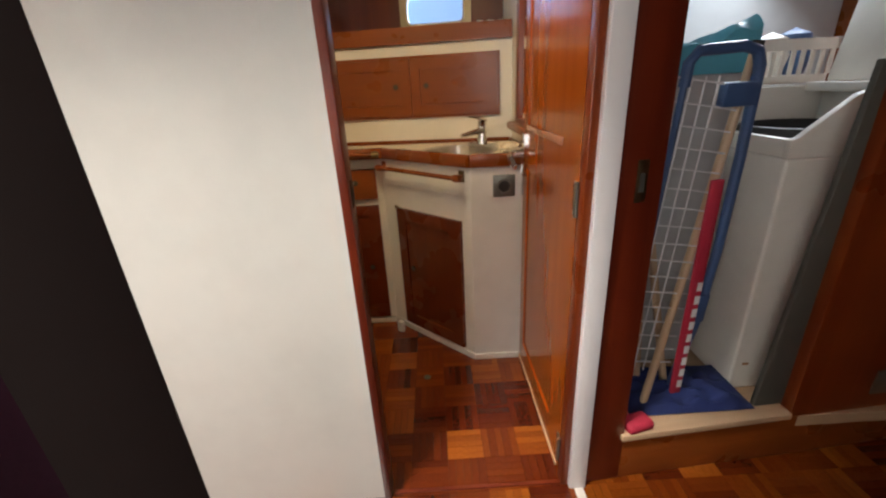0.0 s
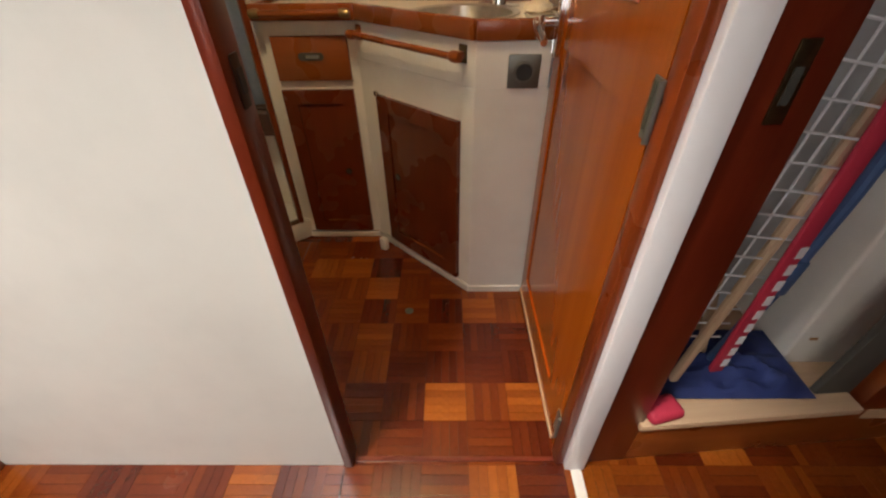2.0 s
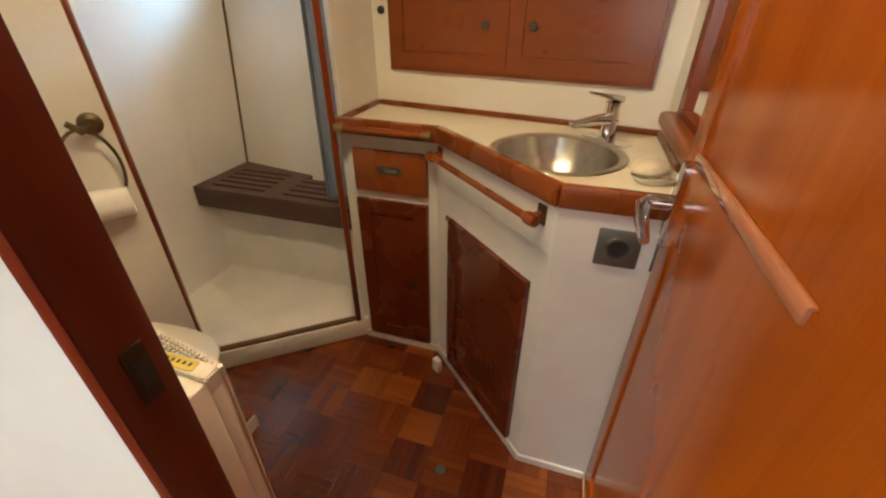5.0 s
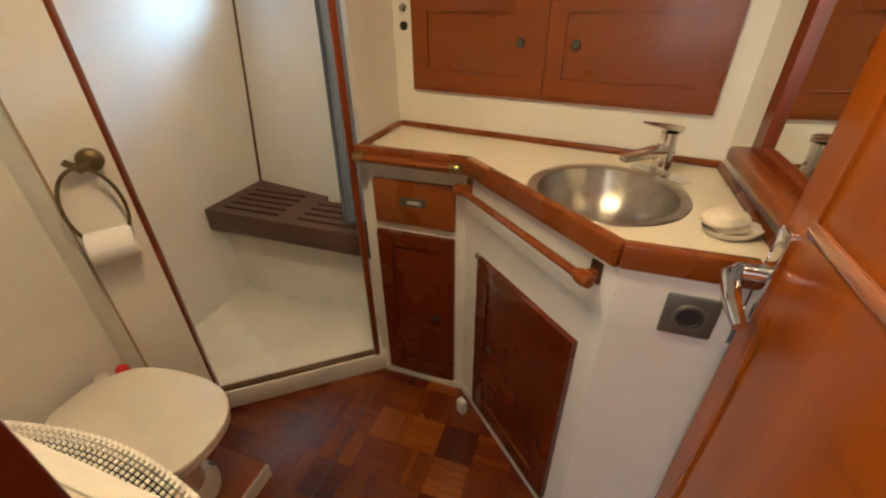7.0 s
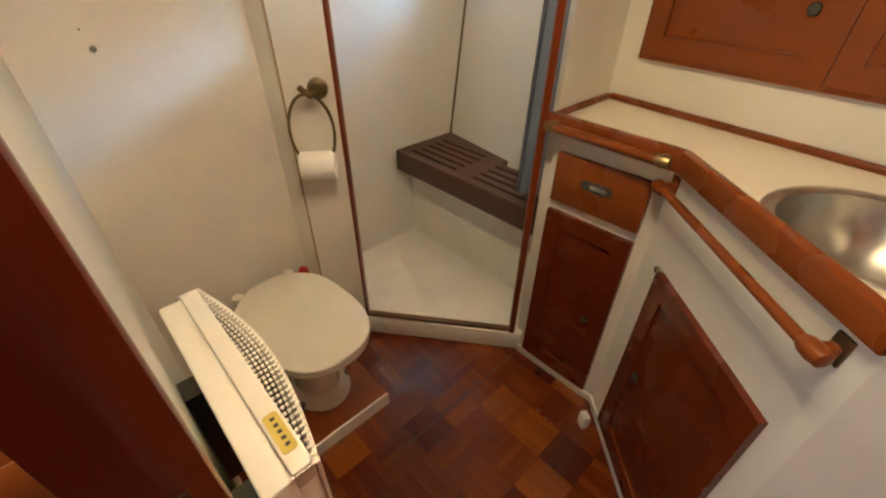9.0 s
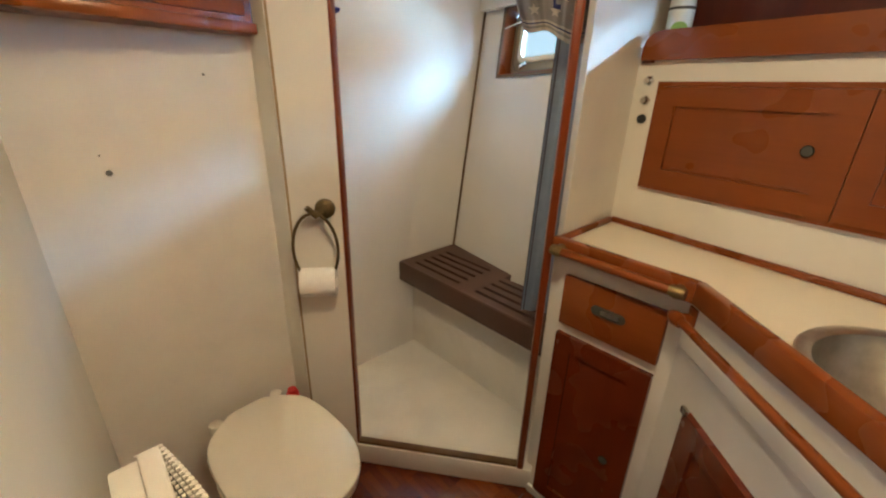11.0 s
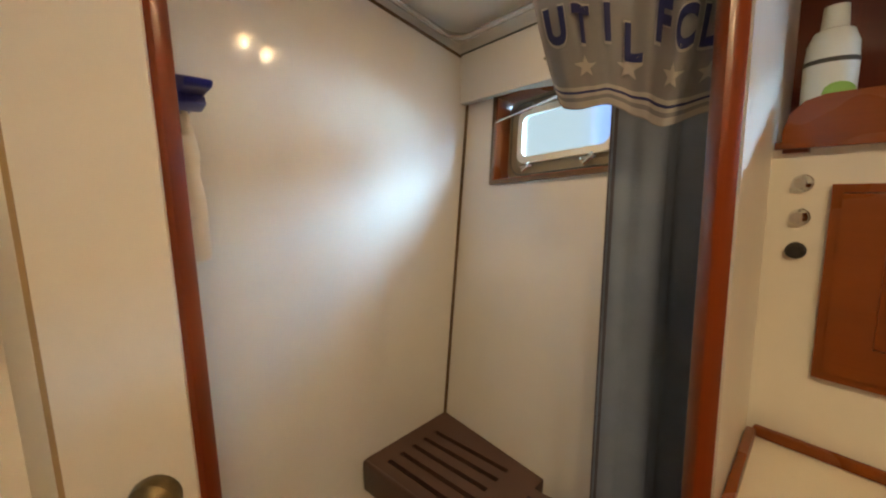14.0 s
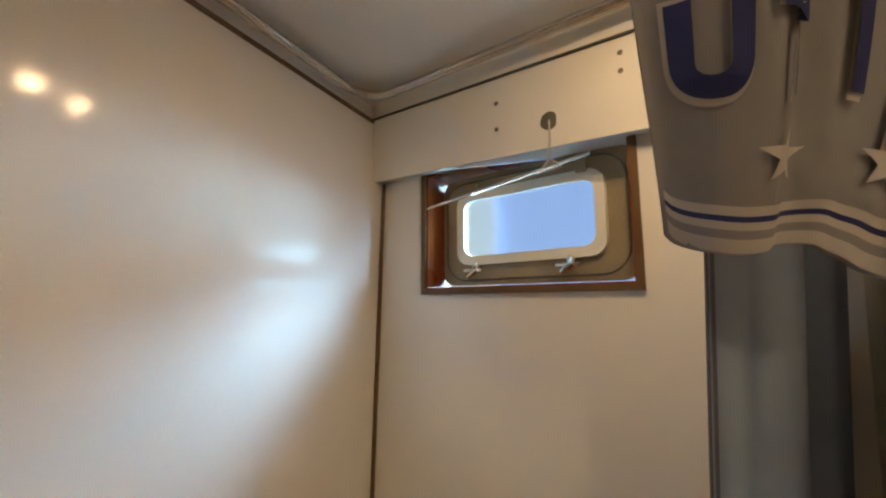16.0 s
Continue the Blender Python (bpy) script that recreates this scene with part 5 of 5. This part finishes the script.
for (p, q), rr in ((((0.87, 1.30, 0.165), (0.80, 1.34, 1.20)), 0.011), (((0.96, 1.28, 0.165), (0.83, 1.30, 0.80)), 0.012), (((0.84, 1.20, 0.19), (1.0, 1.24, 1.25)), 0.012)):
    s = thing("wooden_stick", pose(*p), "plain pale wooden broom stick leaning in the closet", "stick", "broom sticks")
    v = Vector(q) - Vector(p)
    part("shaft", pipe([(0, 0, 0), tuple(v * 0.5), tuple(v)], rr, 10), STICK, s)
    part("tip", pipe([tuple(v * 0.985), tuple(v * 1.01)], rr * 1.15, 10), RUBBER, s)
ib = thing("ironing_sleeve", pose(0.945, 1.215, 0.20, 2, -1.5, 6), "red cloth strip with white dashes hung on the airer", "cloth")
part("cloth", mesh_box((-0.016, -0.008, 0.02), (0.022, 0.004, 0.74), bevel=0.006), RED, ib)
for k in range(9):
    part("dash", mesh_box((0.002, -0.0095, 0.05 + 0.045 * k), (0.018, -0.008, 0.078 + 0.045 * k)), WIRE, ib)
cb2 = thing("floor_cloth", pose(0.78, 1.15, 0.189), "dark blue cloth heaped on the closet sill", "cloth")
bm = bmesh.new()
N = 26
def heap(i, j):
    s = math.sin(math.pi * i / N) * math.sin(math.pi * j / N)
    return max(0.004, 0.045 * max(0, s) ** 0.5 * (1 + 0.8 * noise.noise((i * 0.3, j * 0.3, 2))))
gv = [[bm.verts.new((0.40 * i / N, 0.22 * j / N, heap(i, j))) for j in range(N + 1)] for i in range(N + 1)]
for i in range(N):
    for j in range(N):
        bm.faces.new((gv[i][j], gv[i + 1][j], gv[i + 1][j + 1], gv[i][j + 1]))
part("cloth", bm, BLUECLOTH, cb2)
rc = tagged(part("red_cloth", mesh_box((-0.04, -0.03, 0), (0.05, 0.03, 0.03), bevel=0.012, seg=3), RED), "crumpled red cloth on the closet sill", "cloth")
rc.matrix_world = pose(0.775, 1.115, 0.188, 0, 0, 15)
bd = tagged(part("leaning_board", mesh_box((0, 0, 0), (0.10, 0.018, 1.02), bevel=0.003), GREYBOARD), "dark grey board leaning against the closet side", "board")
bd.matrix_world = pose(1.185, 1.165, 0.188, 0, 4.0, 4)
bx = tagged(part("storage_box", mesh_box((0, 0, 0), (0.31, 0.5, 1.03), bevel=0.01), paint("grey_box", (0.5, 0.52, 0.52), 0.5, 0.1)), "pale grey storage box at the back of the closet", "box")
bx.matrix_world = pose(0.83, 1.45, 0.16)


def folded_sheet(name, mat, nu, nv, shape, label, category, m):
    """A crumpled closed heap: shape(u, v) gives the upper surface over a flat underside."""
    bm = bmesh.new()
    top = [[bm.verts.new(shape(i / nu, k / nv)) for i in range(nu + 1)] for k in range(nv + 1)]
    low = [[bm.verts.new((v.co.x, v.co.y, 0.0)) for v in row] for row in top]
    for k in range(nv):
        for i in range(nu):
            bm.faces.new((top[k][i], top[k][i + 1], top[k + 1][i + 1], top[k + 1][i]))
            bm.faces.new((low[k][i], low[k + 1][i], low[k + 1][i + 1], low[k][i + 1]))
    rim = [(0, i) for i in range(nu)] + [(k, nu) for k in range(nv)] + [(nv, i) for i in range(nu, 0, -1)] + [(k, 0) for k in range(nv, 0, -1)]
    for (a, b), (c, d) in zip(rim, rim[1:] + rim[:1]):
        bm.faces.new((top[a][b], low[a][b], low[c][d], top[c][d]))
    bmesh.ops.recalc_face_normals(bm, faces=bm.faces[:])
    ob = tagged(part(name, bm, mat), label, category)
    ob.matrix_world = m
    return ob


def sheet_shape(u, v):
    z = 0.075 + 0.075 * u * u + 0.03 * noise.noise((u * 4, v * 3, 1)) + 0.010 * math.sin(18 * u + 5 * v)
    return (0.33 * u, 0.16 * v + 0.02 * math.sin(5 * u), max(0.01, z * (0.55 + 0.45 * math.sin(math.pi * min(1, v + 0.25)))))


folded_sheet("turquoise_towel", TURQ, 26, 14, sheet_shape, "crumpled turquoise plastic sheet on the storage box", "sheet", pose(0.835, 1.47, 1.190))
folded_sheet("white_towel", CLOTHWHITE, 18, 14, lambda u, v: (0.22 * u, 0.20 * v, 0.02 + 0.22 * math.sin(math.pi * u) ** 0.7 * math.sin(math.pi * v) ** 0.6 + 0.012 * noise.noise((u * 6, v * 6, 3))), "bundled white towel on the storage box", "towel", pose(0.86, 1.66, 1.190))

# outside
setting("backdrop", mesh_box((-12, 9.0, -1.0), (6, 9.1, 8.0)), OUTSIDE)
# glowing panel standing in for a pale structure outside, beside the sky
setting("backdrop.001", mesh_box((-12, 8.85, -1.0), (-3.45, 8.95, 8.0)), PALE_STRUCTURE)

setting("trim.008", mesh_box((-0.017, -0.9, -0.002), (-0.012, BULK - 0.01, 0.0006)), GROUT, "dark joint in the passage floor", "trim")
setting("trim.010", mesh_box((-0.376, 1.55, -0.002), (-0.372, 2.10, 0.0006)), GROUT, "dark joint of the floor hatch", "trim")
fp = tagged(part("floor_button", lathe([(0, 0.0016), (0.014, 0.0014), (0.016, 0)], 20), paint("verdigris", (0.05, 0.075, 0.045), 0.5, 0.3)), "small dull green metal plug in the parquet", "floor plug")
fp.matrix_world = pose(0.116, 1.636, 0.0)

# ---- parquet fingers ----
S, NF, G = 0.125, 5, 0.0003
FW = S / NF
me = bpy.data.meshes.new("parquet_finger")
fb = bmesh.new()
mesh_box((G / 2 - S / 2, G / 2 - FW / 2, -0.010), (S / 2 - G / 2, FW / 2 - G / 2, 0.0), bm=fb)
for v in fb.verts:
    if v.co.z > -0.001:
        v.co.x *= 0.9975
        v.co.y *= 0.982
fb.to_mesh(me)
fb.free()
me.materials.append(PARQ)
rng = random.Random(5)
rest_v, rest_f = [], []
count = 0
base = [tuple(v.co) for v in me.vertices]
faces = [tuple(p.vertices) for p in me.polygons]
x_lo, x_hi, y_lo, y_hi = -1.06, 2.1, -0.8, 2.5
cells = []
for i in range(int((x_hi - x_lo) / S)):
    for j in range(int((y_hi - y_lo) / S)):
        cx, cy = x_lo + (i + 0.5) * S, y_lo + (j + 0.5) * S
        if cx > 0.70 and cy > 1.2:
            continue
        near = -0.62 < cx < 0.55 and 1.10 < cy < 2.0
        cells.append((0 if near else 1, cx, cy, (i + j) % 2))
cells.sort(key=lambda c: c[0])
for nr, cx, cy, turn in cells:
    for k in range(NF):
        off = (k + 0.5) * FW - S / 2
        dz = rng.uniform(-0.0006, 0.0)
        if turn:
            m = pose(cx + off, cy, dz, 0, 0, 90)
        else:
            m = pose(cx, cy + off, dz)
        if count < 300:
            ob = new("parquet_finger", me)
            ob.parent = floor_ob
            ob.matrix_local = m
            count += 1
        else:
            o = len(rest_v)
            rest_v.extend(tuple(m @ Vector(b)) for b in base)
            rest_f.extend(tuple(o + q for q in f) for f in faces)
rm = bpy.data.meshes.new("parquet_fingers")
rm.from_pydata(rest_v, [], rest_f)
rm.materials.append(PARQ_J)
rob = new("parquet_fingers", rm)
rob.parent = floor_ob
tagged(rob, kind="stuff")
